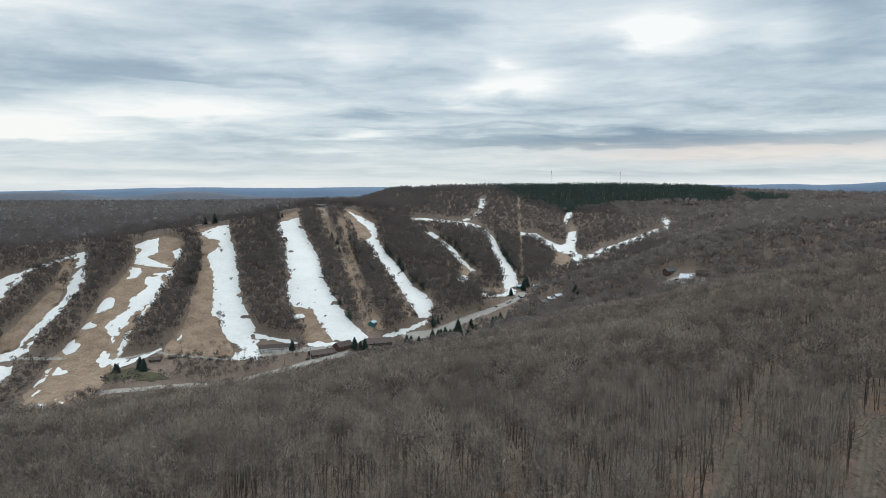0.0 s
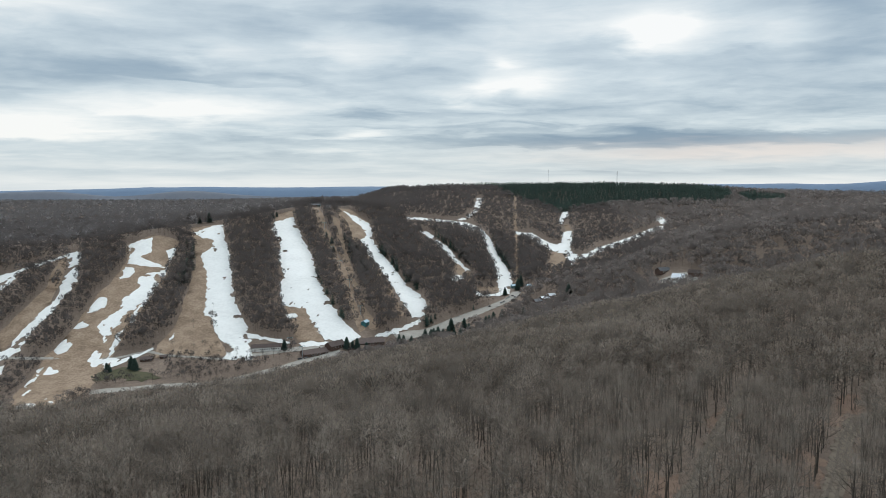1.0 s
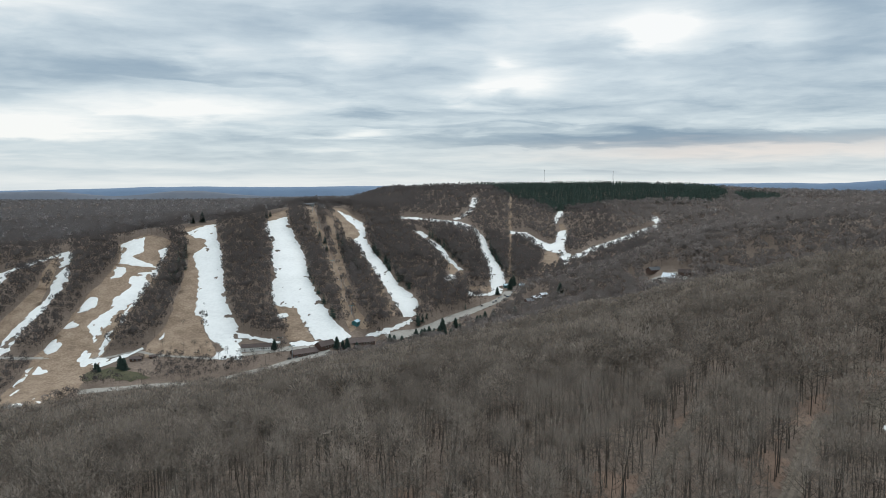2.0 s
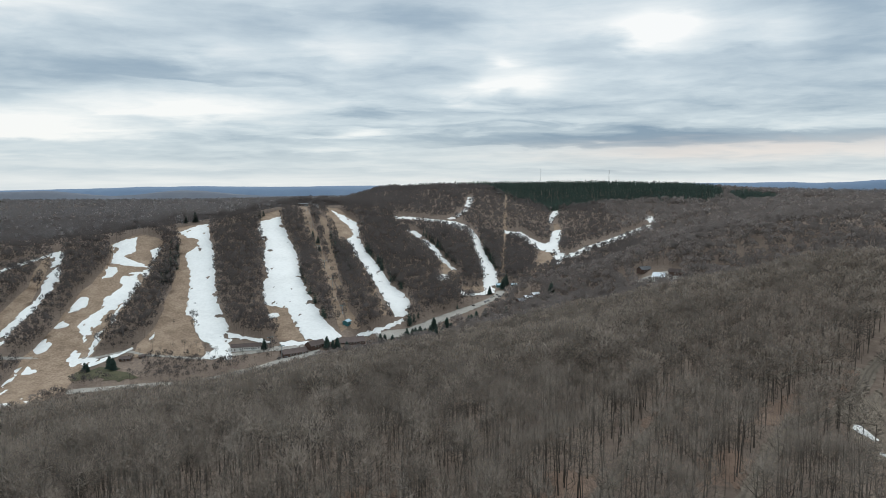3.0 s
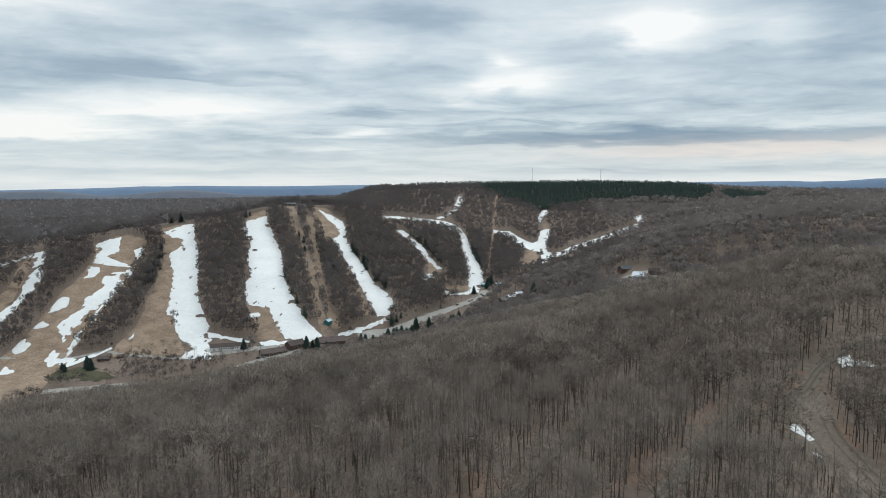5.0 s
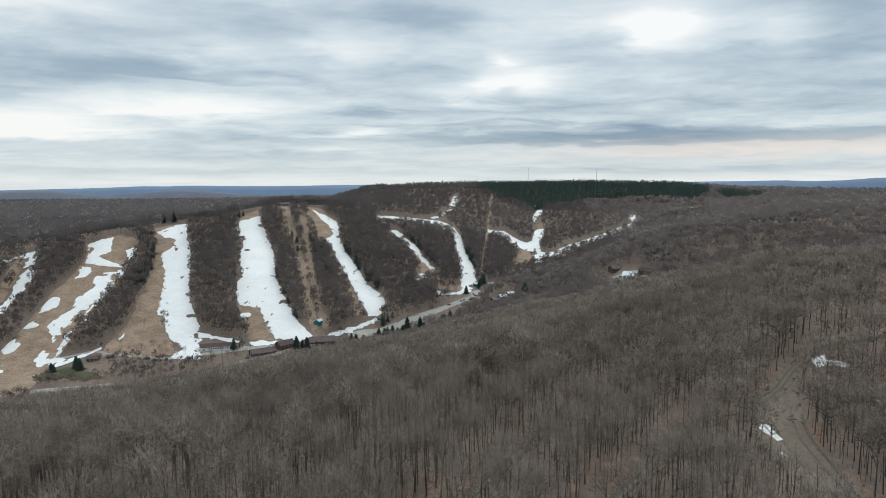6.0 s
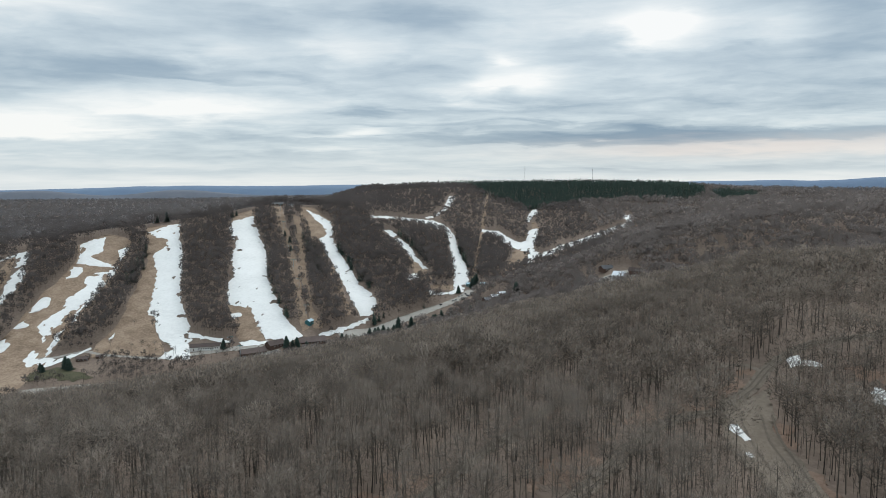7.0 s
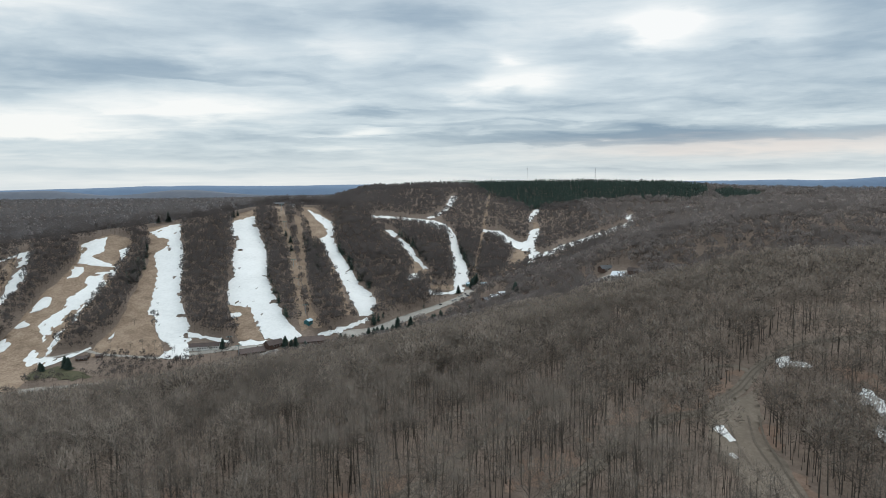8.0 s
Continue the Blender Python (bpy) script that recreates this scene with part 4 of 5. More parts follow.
def planted(name, templates, x, y, sizes, mat, label, seed, sink=0.0, bark=None):
    """One mesh of many trees at the given places."""
    rng = np.random.default_rng(seed)
    z = height(x, y) - sink
    stand = np.array([noise.noise(Vector((a / 55, b / 55, seed * 0.37))) for a, b in zip(x, y)])
    sizes = sizes * (1 + 0.22 * stand)
    which, turn = rng.integers(0, len(templates), len(x)), rng.uniform(0, 6.283, len(x))
    vs, ts, ms, hs, ns, base = [], [], [], [], [], 0
    tones = np.clip(rng.normal(0, 0.5, len(x)) + 0.5 * stand, -1, 1)
    for k, (v, t, m, lie) in enumerate(templates):
        i = np.nonzero(which == k)[0]
        if not len(i):
            continue
        c, s, g = np.cos(turn[i])[:, None], np.sin(turn[i])[:, None], sizes[i][:, None]
        px = (v[None, :, 0] * c - v[None, :, 1] * s) * g + x[i][:, None]
        py = (v[None, :, 0] * s + v[None, :, 1] * c) * g + y[i][:, None]
        pz = v[None, :, 2] * g + z[i][:, None]
        vs.append(np.stack([px, py, pz], -1).reshape(-1, 3))
        ts.append((t[None] + (np.arange(len(i)) * len(v))[:, None, None] + base).reshape(-1, 3))
        ms.append(np.tile(m, len(i)))
        hs.append(np.repeat(tones[i], len(v)))
        ns.append(np.stack([lie[None, :, 0] * c - lie[None, :, 1] * s, lie[None, :, 0] * s + lie[None, :, 1] * c, np.broadcast_to(lie[None, :, 2], px.shape)], -1).reshape(-1, 3))
        base += len(i) * len(v)
    me = mesh_of(name, np.concatenate(vs), np.concatenate(ts), bark or BARK, False, mat, np.concatenate(ms))
    tone = me.attributes.new("stand_tone", "FLOAT", "POINT")
    tone.data.foreach_set("value", np.concatenate(hs).astype(np.float32))
    set_lie(me, np.concatenate(ns))
    ob = new(name, me)
    return tagged(ob, label, "trees", kind="stuff")


EYE_X = 40.0
CONIFER_WOOD = [(-60, 1690), (40, 1695), (110, 1680), (150, 1640), (165, 1560), (190, 1504), (231, 1455), (254, 1354), (289, 1380), (402, 1490), (515, 1510), (630, 1460), (704, 1520), (770, 1690),
                (770, 1830), (-60, 1830)]
LOW_STAND = [(198, 215), (240, 190), (330, 215), (345, 292), (300, 292), (262, 286), (228, 262), (205, 240)]
CONIFER_GROVE = [(700, 1440), (777, 1430), (860, 1560), (800, 1640), (729, 1560)]
VALLEY_STRIP = [(-520, 420), (-330, 452), (-190, 512), (-110, 585), (-30, 700), (80, 820), (150, 900), (110, 890), (75, 852), (25, 806), (-28, 765), (-80, 695), (-170, 680), (-280, 655), (-430, 615), (-600, 560)]


def build_woods():
    rng = np.random.default_rng(7)
    near = [bare_tree(100 + k, 21.5, 9, 4, 4, 320) for k in range(8)]
    x, y = scatter(-260, 420, 85, 330, 5.4, 11)
    far_off = np.hypot(x - EYE_X, y)
    ok = (far_off < 225) & outside(x, y, CLEAR)
    x, y = x[ok], y[ok]
    size = storeys(rng, len(x), 0.65, 1.12) * np.where(outside(x, y, [(LOW_STAND, 0)]), 1.0, 0.85) * np.where(outside(x, y, [(YOUNG_STAND, 0)]), 1.0, 0.6)
    order = np.argsort(np.hypot(x - 90, y - 165))
    first, rest = order[:300], order[300:]
    # the trees nearest to the flight, each a thing of its own
    meshes = [tree_meshes(p, TWIGS) for p in near]
    z = height(x, y)
    for n, i in enumerate(first):
        tree = tagged(new("tree"), "leafless grey-barked forest tree standing in leaf litter", "tree", "bare forest trees")
        tree.matrix_basis = pose(x[i], y[i], z[i], 0, 0, rng.uniform(0, 360)) @ Matrix.Diagonal((size[i], size[i], size[i], 1))
        for name, me in zip(("trunk", "crown"), meshes[n % 8]):
            new(name, me).parent = tree
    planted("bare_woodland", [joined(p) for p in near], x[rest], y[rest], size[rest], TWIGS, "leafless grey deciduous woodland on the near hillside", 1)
    # thin young trunks between them
    pole = [joined(woodland_tree(150 + k, 13, 34, 0.07, 1.5, 0.75)) for k in range(6)]
    x, y = scatter(-300, 460, 85, 400, 4.3, 18)
    d = np.hypot(x - EYE_X, y)
    ok = (d < 330) & outside(x, y, CLEAR)
    planted("young_trees", pole, x[ok], y[ok], rng.uniform(0.5, 1.35, ok.sum()), TWIGS, "thin leafless young trees between the taller trunks", 13)
    # under the flight and out to the sides
    mid = [joined(woodland_tree(200 + k, 21.0, 225, 0.42, 1.6, 1.0, 1.2)) for k in range(10)]
    gx, gy = np.meshgrid(np.arange(-110, 200, 8.0), np.arange(-90, 86, 8.0))
    x, y = (gx + rng.uniform(-3, 3, gx.shape)).ravel(), (gy + rng.uniform(-3, 3, gy.shape)).ravel()
    ok = outside(x, y, CLEAR)
    under = [joined(woodland_tree(250 + k, 20, 70, 0.5, 2.6, 1.1)) for k in range(6)]
    planted("bare_woodland", under, x[ok], y[ok], rng.uniform(0.75, 1.12, ok.sum()), TWIGS, "leafless grey deciduous woodland under the flight", 8)
    # middle distance
    x, y = scatter(-420, 560, 120, 420, 6.0, 12)
    d = np.hypot(x - EYE_X, y)
    ok = (d >= 225) & (d < 380) & outside(x, y, CLEAR)
    size = storeys(rng, len(x)) * np.where(outside(x, y, [(LOW_STAND, 0)]), 1.0, 0.85)
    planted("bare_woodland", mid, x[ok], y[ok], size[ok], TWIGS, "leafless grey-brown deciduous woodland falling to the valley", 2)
    # shoulder of the near hill, and the ski slopes beyond the valley
    shoulder = [joined(woodland_tree(300 + k, 18.5, 134, 0.74, 1.85, 1.0, 1.25)) for k in range(10)]
    beyond_shoulder = [joined(woodland_tree(330 + k, 17.5, 76, 1.95, 2.4, 0.9, 1.3)) for k in range(10)]
    slope = [joined(woodland_tree(350 + k, 17.5, 60, 1.75, 2.3, 0.6)) for k in range(10)]
    x, y = scatter(-900, 860, 250, 1200, 6.2, 13)
    d = np.hypot(x - EYE_X, y)
    open_strip = ~outside(x, y, [(VALLEY_STRIP, 0)])
    ok = (d >= 380) & outside(x, y, CLEAR) & ~(open_strip & (rng.uniform(0, 1, len(x)) < 0.15))
    size = storeys(rng, len(x), 0.65, 1.1) * np.where(open_strip, rng.uniform(0.4, 0.8, len(x)), 1.0)
    vx, vy, _ = zip(*LANDFORM["valley"])
    cx, cy, _ = zip(*LANDFORM["crest"][:8])
    ski_hill = (y > np.interp(x, vx, vy) - 25) & (x < 250)
    skiing = ok & ski_hill & (d < 1200) & ((x > -200) | (y < np.interp(x, cx, cy) + 30))
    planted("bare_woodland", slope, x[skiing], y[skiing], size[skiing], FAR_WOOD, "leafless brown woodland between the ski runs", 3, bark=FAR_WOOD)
    x, y = scatter(-900, 860, 250, 1200, 7.8, 16)
    d = np.hypot(x - EYE_X, y)
    open_strip = ~outside(x, y, [(VALLEY_STRIP, 0)])
    ok = (d >= 380) & (d < 880) & outside(x, y, CLEAR) & ~((y > np.interp(x, vx, vy) - 25) & (x < 250))
    ok &= outside(x, y, [(GLADE, 0)]) | (rng.uniform(0, 1, len(x)) < 0.75)
    size = storeys(rng, len(x)) * np.where(open_strip, rng.uniform(0.4, 0.8, len(x)), 1.0)
    for kinds, side, leafage, label in ((shoulder, ok & (d < 620), TWIGS, "leafless grey woodland on the shoulder above the valley"), (beyond_shoulder, ok & (d >= 620), EAST_WOOD, "leafless haze-greyed woodland rolling down to the valley")):
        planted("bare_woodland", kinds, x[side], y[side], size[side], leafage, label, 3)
    # brush along the valley road
    brush = [joined(woodland_tree(380 + k, 7, 28, 0.26, 1.8, 0.9)) for k in range(6)]
    x, y = scatter(-560, 180, 440, 920, 4.6, 19)
    ok = ~outside(x, y, [(VALLEY_STRIP, 0)]) & outside(x, y, CLEAR) & (rng.uniform(0, 1, len(x)) < 0.8)
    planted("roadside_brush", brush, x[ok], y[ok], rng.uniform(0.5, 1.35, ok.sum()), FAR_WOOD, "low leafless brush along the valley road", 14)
    # ridges
    ridge = [joined(woodland_tree(400 + k, 16.5, 21, 3.9, 3.7, 0.6, 1.15)) for k in range(10)]
    x, y = scatter(-1500, 1600, 520, 1900, 9.2, 14)
    d = np.hypot(x - EYE_X, y)
    done = (y > np.interp(x, vx, vy) - 25) & (x < 250) & (d < 1200) & ((x > -200) | (y < np.interp(x, cx, cy) + 30))
    ok = (d >= 880) & (d < 1900) & ~done & outside(x, y, CLEAR + [(CONIFER_WOOD, 0), (CONIFER_GROVE, 0)])
    east = ok & (x > 330 + 0.1 * (y - 900))
    behind = ok & ~east & (rng.uniform(0, 1, len(x)) < 0.6) & (x < -200) & (y > np.interp(x, cx, cy) + 30)
    west = ok & ~east & ~behind
    planted("distant_woodland", ridge, x[behind], y[behind], rng.uniform(0.65, 1.0, behind.sum()), PLATEAU_WOOD, "leafless woodland behind the crest, paled by haze", 12, bark=PLATEAU_WOOD)
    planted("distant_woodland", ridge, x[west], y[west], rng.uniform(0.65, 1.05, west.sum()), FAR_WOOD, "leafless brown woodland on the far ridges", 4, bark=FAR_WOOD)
    planted("distant_woodland", ridge, x[east], y[east], storeys(rng, east.sum(), 0.6, 1.1), EAST_WOOD, "leafless woodland on the eastern plateau, greyed by haze", 11)
    grove = [joined(woodland_tree(450 + k, 16, 14, 3.4, 5.0, 0.7)) for k in range(8)]
    x, y = scatter(-2100, 2100, 1200, 2800, 14.5, 17)
    d = np.hypot(x - EYE_X, y)
    ok = (d >= 1900) & (d < 2700) & ((x < 0) | (rng.uniform(0, 1, len(x)) < 0.3))
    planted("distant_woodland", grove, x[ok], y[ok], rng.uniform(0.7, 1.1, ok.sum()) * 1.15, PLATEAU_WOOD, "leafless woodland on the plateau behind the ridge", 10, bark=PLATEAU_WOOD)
    # plateau towards the horizon
    x, y = scatter(-3300, 3300, 1300, 4250, 26, 15)
    d = np.hypot(x - EYE_X, y)
    ok = (d >= 2700) & ((x < 0) | (rng.uniform(0, 1, len(x)) < 0.15))
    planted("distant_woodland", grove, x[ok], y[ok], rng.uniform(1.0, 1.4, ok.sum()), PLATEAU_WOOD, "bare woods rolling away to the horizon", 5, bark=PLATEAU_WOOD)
    # conifers along the ridge
    spruce = [joined(conifer(600 + k, 18, 5, 4)) for k in range(6)]
    x, y = scatter(-130, 880, 1330, 1850, 7.8, 16)
    inside = ~outside(x, y, [(CONIFER_WOOD, 0), (CONIFER_GROVE, 0)]) & outside(x, y, CLEAR)
    x, y = x[inside], y[inside]
    planted("conifer_wood", spruce, x, y, rng.uniform(0.65, 1.1, len(x)), NEEDLES, "dark green conifer plantation along the ridge top", 6)


build_woods()


# ---- far hills ----
def far_ridge(name, y, depth, profile, mat, label):
    """A long hill whose skyline runs through the given places x, z."""
    px, pz = zip(*profile)
    x = np.arange(px[0], px[-1] + 1, 25.0)
    z = np.interp(x, px, pz)
    z = np.convolve(np.pad(z, 6, mode="edge"), np.hanning(15)[1:-1] / np.hanning(15).sum(), "valid")[:len(x)]
    z = z + np.array([noise.fractal(Vector((a / 90, y / 100, 0)), 1.0, 2.0, 4) for a in x]) * 1.5
    rows = [(-1.0, -60.0), (-0.55, 0.45), (-0.2, 0.85), (0.0, 1.0), (0.4, 0.75), (1.0, -60.0)]
    verts = []
    for off, share in rows:
        base = 130.0
        verts.append(np.c_[x, np.full(len(x), y + off * depth), np.full(len(x), 60.0) if share < 0 else base + (z - base) * share])
    n = len(x)
    a = (np.arange(len(rows) - 1)[:, None] * n + np.arange(n - 1)[None]).ravel()
    ob = new(name, mesh_of(name, np.concatenate(verts), np.c_[a, a + 1, a + n + 1, a + n], mat, smooth=True))
    return tagged(ob, label, "hills", kind="structure")


def ridge_line(y, marks):
    """Skyline marks, in degrees of azimuth and elevation from the flight's middle, as places x, z."""
    return [(EYE_X + y * math.tan(radians(a)), 200.4 + y / math.cos(radians(a)) * math.tan(radians(e))) for a, e in marks]


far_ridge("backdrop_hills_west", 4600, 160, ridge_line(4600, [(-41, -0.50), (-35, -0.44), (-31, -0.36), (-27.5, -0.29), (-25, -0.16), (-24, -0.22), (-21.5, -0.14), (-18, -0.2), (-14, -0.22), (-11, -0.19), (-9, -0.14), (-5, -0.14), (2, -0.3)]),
          HAZE_HILL, "long forested ridges, haze-blue, on the far horizon")
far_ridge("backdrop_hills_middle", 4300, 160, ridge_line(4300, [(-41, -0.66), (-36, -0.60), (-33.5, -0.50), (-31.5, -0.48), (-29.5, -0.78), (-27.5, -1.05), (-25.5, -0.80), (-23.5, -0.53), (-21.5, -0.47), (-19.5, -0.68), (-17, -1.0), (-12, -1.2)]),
          HAZE_HILL_NEAR, "low wooded hills in slate haze colour before the far ridges")
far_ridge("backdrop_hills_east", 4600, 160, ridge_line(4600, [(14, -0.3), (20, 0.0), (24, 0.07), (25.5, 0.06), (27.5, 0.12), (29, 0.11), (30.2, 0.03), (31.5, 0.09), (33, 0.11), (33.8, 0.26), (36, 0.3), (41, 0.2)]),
          HAZE_HILL, "haze-blue forested ridge on the far horizon")


# ---- buildings ----
def house(name, x, y, turn, long, deep, wall, rise, wall_mat, roof_mat, label, windows=3, chimney=False, sink=0.6, category="house", group=""):
    """A gabled house: walls, two roof slopes with eaves, door, framed windows and a chimney."""
    ob = thing(name, x, y, turn, label, category, group, sink)
    bm = bmesh.new()
    prof = [(-deep / 2, -1.0), (deep / 2, -1.0), (deep / 2, wall), (0, wall + rise), (-deep / 2, wall)]
    a = [bm.verts.new((-long / 2, p, z)) for p, z in prof]
    b = [bm.verts.new((long / 2, p, z)) for p, z in prof]
    bm.faces.new(a[::-1])
    bm.faces.new(b)
    for i in range(5):
        j = (i + 1) % 5
        bm.faces.new((a[i], a[j], b[j], b[i]))
    part("wall", bm, wall_mat, ob)
    pitch = math.degrees(math.atan2(rise, deep / 2))
    slope = math.hypot(rise, deep / 2) + 0.7
    for side in (-1, 1):
        bm = bmesh.new()
        m = pose(0, side * (deep / 4 + 0.2), wall + rise / 2 + 0.05, -side * pitch, 0, 0) @ Matrix.Diagonal((long + 1.2, slope, 0.25, 1))
        bmesh.ops.create_cube(bm, size=1, matrix=m)
        part("roof", bm, roof_mat, ob)
    part("ridge_cap", boxes(((0, 0, wall + rise + 0.14), (long + 1.2, 0.5, 0.16))), roof_mat, ob)
    front = -deep / 2 - 0.04
    door = part("door", boxes(((-long * 0.38, front, 1.5), (1.0, 0.1, 2.1))), WALL_BROWN, ob)
    part("handle", boxes(((-long * 0.38 + 0.38, front - 0.08, 1.5), (0.08, 0.08, 0.2))), STEEL, door)
    for k in range(windows):
        wx = -long * 0.2 + long * 0.62 * k / max(1, windows - 1) if windows > 1 else long * 0.1
        w = part("window", boxes(((wx, front, wall * 0.58), (1.5, 0.1, 1.3))), WALL_WHITE, ob)
        part("pane", boxes(((wx, front - 0.05, wall * 0.58), (1.25, 0.06, 1.05))), GLASS, w)
    if chimney:
        part("chimney", boxes(((long * 0.25, 0.4, wall + rise), (0.8, 0.8, 2.2)), ((long * 0.25, 0.4, wall + rise + 1.15), (1.0, 1.0, 0.2))), WALL_BROWN, ob)
    return ob


# base lodge: two brown wings and a low service building
house("ski_lodge", -128, 657, 32, 26, 13, 3.4, 3.4, WALL_BROWN, ROOF_BROWN, "brown timber ski lodge with a shingled gable roof", 6, True, 1.6, "lodge")
house("ski_lodge", -108, 671, 46, 18, 12, 3.6, 3.8, WALL_BROWN, ROOF_BROWN, "taller brown lodge wing below the snowy run", 4, False, 1.0, "lodge")
house("ski_lodge", -72, 692, 22, 28, 15, 3.0, 4.0, WALL_BROWN, ROOF_BROWN, "long brown day lodge at the foot of the slope", 6, True, 1.8, "lodge")
house("rental_building", -180, 662, 14, 30, 10, 4.2, 2.6, WALL_WHITE, ROOF_BROWN, "low white-fronted rental building with dark roof", 9, False, 0.8, "building")
house("lift_hut", -82, 726, 70, 8.5, 6.5, 4.2, 1.8, WALL_TEAL, ROOF_BLUE, "teal lift hut with a pale blue metal roof", 2, False, 0.5, "hut")
house("summit_lodge", -218, 1122, 8, 19, 9, 3.6, 1.6, WALL_BROWN, ROOF_GREY, "dark summit lodge with a low grey roof", 5, False, 1.0, "lodge")
house("summit_hut", -196, 1126, 20, 9, 6, 3.2, 1.6, WALL_WHITE, ROOF_GREY, "small white hut on the hilltop", 2, False, 0.6, "hut")
house("farm_house", -290, 624, 12, 11, 6, 2.5, 1.8, WALL_BROWN, ROOF_BROWN, "low brown-roofed farm house beside the lawn", 3, True, 0.6)
house("farm_shed", -276, 630, 25, 6, 4, 2.2, 1.2, WALL_BROWN, ROOF_BROWN, "small brown-roofed shed beside the farm house", 1, False, 0.5, "shed")
house("valley_house", -291, 402, 35, 16, 10, 4.5, 3.8, WALL_WHITE, ROOF_PINK, "house with a weathered red roof in the woods", 3, True, 0.8)
house("cabin", 133, 820, 30, 12, 8, 3.6, 2.6, WALL_BROWN, ROOF_GREY, "dark brown cabin with a grey roof by the road", 3, True, 0.6, "cabin", "cabins by the road")
house("cabin", 143, 826, 20, 11, 8, 3.4, 2.2, WALL_BROWN, ROOF_WHITE, "dark cabin under a pale metal roof", 2, False, 0.6, "cabin", "cabins by the road")
house("cabin", 153, 831, 25, 10, 7, 3.2, 2.2, WALL_BROWN, ROOF_WHITE, "small cabin with pale roof behind the road", 2, False, 0.6, "cabin", "cabins by the road")
house("lift_hut", 113, 914, 15, 9, 6, 3.8, 1.6, WALL_TEAL, ROOF_BLUE, "teal lift hut beside the narrow run", 2, False, 0.5, "hut")
house("lift_hut", 133, 908, 15, 8, 6, 3.6, 1.6, WALL_TEAL, ROOF_BLUE, "second teal lift hut with pale blue roof", 2, False, 0.5, "hut")
house("white_roof_house", 270, 694, -35, 13, 11, 4.0, 4.2, WALL_WHITE, ROOF_WHITE, "house with a broad white metal roof in a gravel yard", 4, False, 0.8)
house("grey_house", 264, 728, 25, 15, 9, 3.6, 3.0, WALL_BROWN, ROOF_GREY, "dark weathered house among bare trees", 4, True, 0.8)
house("brown_barn", 287, 694, -30, 12, 8, 3.6, 3.0, WALL_BROWN, ROOF_BROWN, "dark brown barn beside the white-roofed house", 1, False, 0.6, "barn")
house("hill_house", 570, 1272, 10, 18, 10, 4.5, 3.2, WALL_WHITE, ROOF_GREY, "pale house in a clearing on the far hill", 3, False, 0.6)
house("hill_house", 584, 1330, -12, 14, 9, 4.0, 3.0, WALL_BROWN, ROOF_WHITE, "pale-roofed house among trees on the far hill", 2, False, 0.6)


def lift_pylon(x, y, tall, turn, label):
    """A steel lift tower: base, tapered pole, ladder, crossarm and sheave trains."""
    ob = thing("lift_pylon", x, y, turn, label, "lift pylon", "lift pylons")
    part("base", boxes(((0, 0, 0.2), (1.6, 1.6, 0.8)), bevel=0.05), GRAVEL, ob)
    part("pole", rod(bmesh.new(), (0, 0, 0.4), (0, 0, tall), 0.42, 0.28, 10), STEEL, ob)
    bm = boxes(((-0.25, -0.55, tall / 2), (0.06, 0.06, tall * 0.9)), ((0.25, -0.55, tall / 2), (0.06, 0.06, tall * 0.9)))
    for k in range(12):
        bmesh.ops.create_cube(bm, size=1, matrix=pose(0, -0.55, 1 + tall * 0.85 * k / 12) @ Matrix.Diagonal((0.5, 0.05, 0.05, 1)))
    part("ladder", bm, STEEL, ob)
    part("crossarm", boxes(((0, 0, tall), (6.4, 0.4, 0.5)), bevel=0.05), WALL_TEAL, ob)
    for side in (-3.0, 3.0):
        part("sheave_train", boxes(((side, 0, tall - 0.55), (0.3, 3.0, 0.35)), ((side, -1.2, tall - 0.8), (0.2, 0.5, 0.5)), ((side, 1.2, tall - 0.8), (0.2, 0.5, 0.5))), STEEL, ob)
    return ob


# the main lift, up the grassy line beside the widest run
for k, f in enumerate((0.06, 0.24, 0.42, 0.60, 0.78, 0.94)):
    lift_pylon(-82 + f * (-212 + 82), 722 + f * (1110 - 722), 10.5, 19, "grey steel chairlift tower with teal crossarm on the slope")
lift_pylon(-138, 646, 13, 40, "tall grey steel tower beside the ski lodge")
lift_pylon(-158, 676, 7, 30, "short teal-topped lift tower at the base station")


def cable(name, a, b, sag, label):
    """A steel rope from a to b that hangs by sag in the middle."""
    a, b = Vector(a), Vector(b)
    bm, last, n = bmesh.new(), a, 14
    for k in range(1, n + 1):
        f = k / n
        p = a.lerp(b, f) - Vector((0, 0, sag * 4 * f * (1 - f)))
        rod(bm, last, p, 0.05, 0.05, 4)
        last = p
    return tagged(part(name, bm, STEEL), label, "cable")


def lift_height(f, up):
    x, y = -82 + f * -130, 722 + f * 388
    return x, y, float(height(x, y)) + up


for off in (-2.9, 2.9):
    for f0, f1 in ((0.06, 0.24), (0.24, 0.42), (0.42, 0.60), (0.60, 0.78), (0.78, 0.94)):
        (x0, y0, z0), (x1, y1, z1) = lift_height(f0, 9.6), lift_height(f1, 9.6)
        cable("lift_cable", (x0 + off * 0.95, y0 + off * 0.3, z0), (x1 + off * 0.95, y1 + off * 0.3, z1), 1.2, "thin dark steel lift cable above the grass")


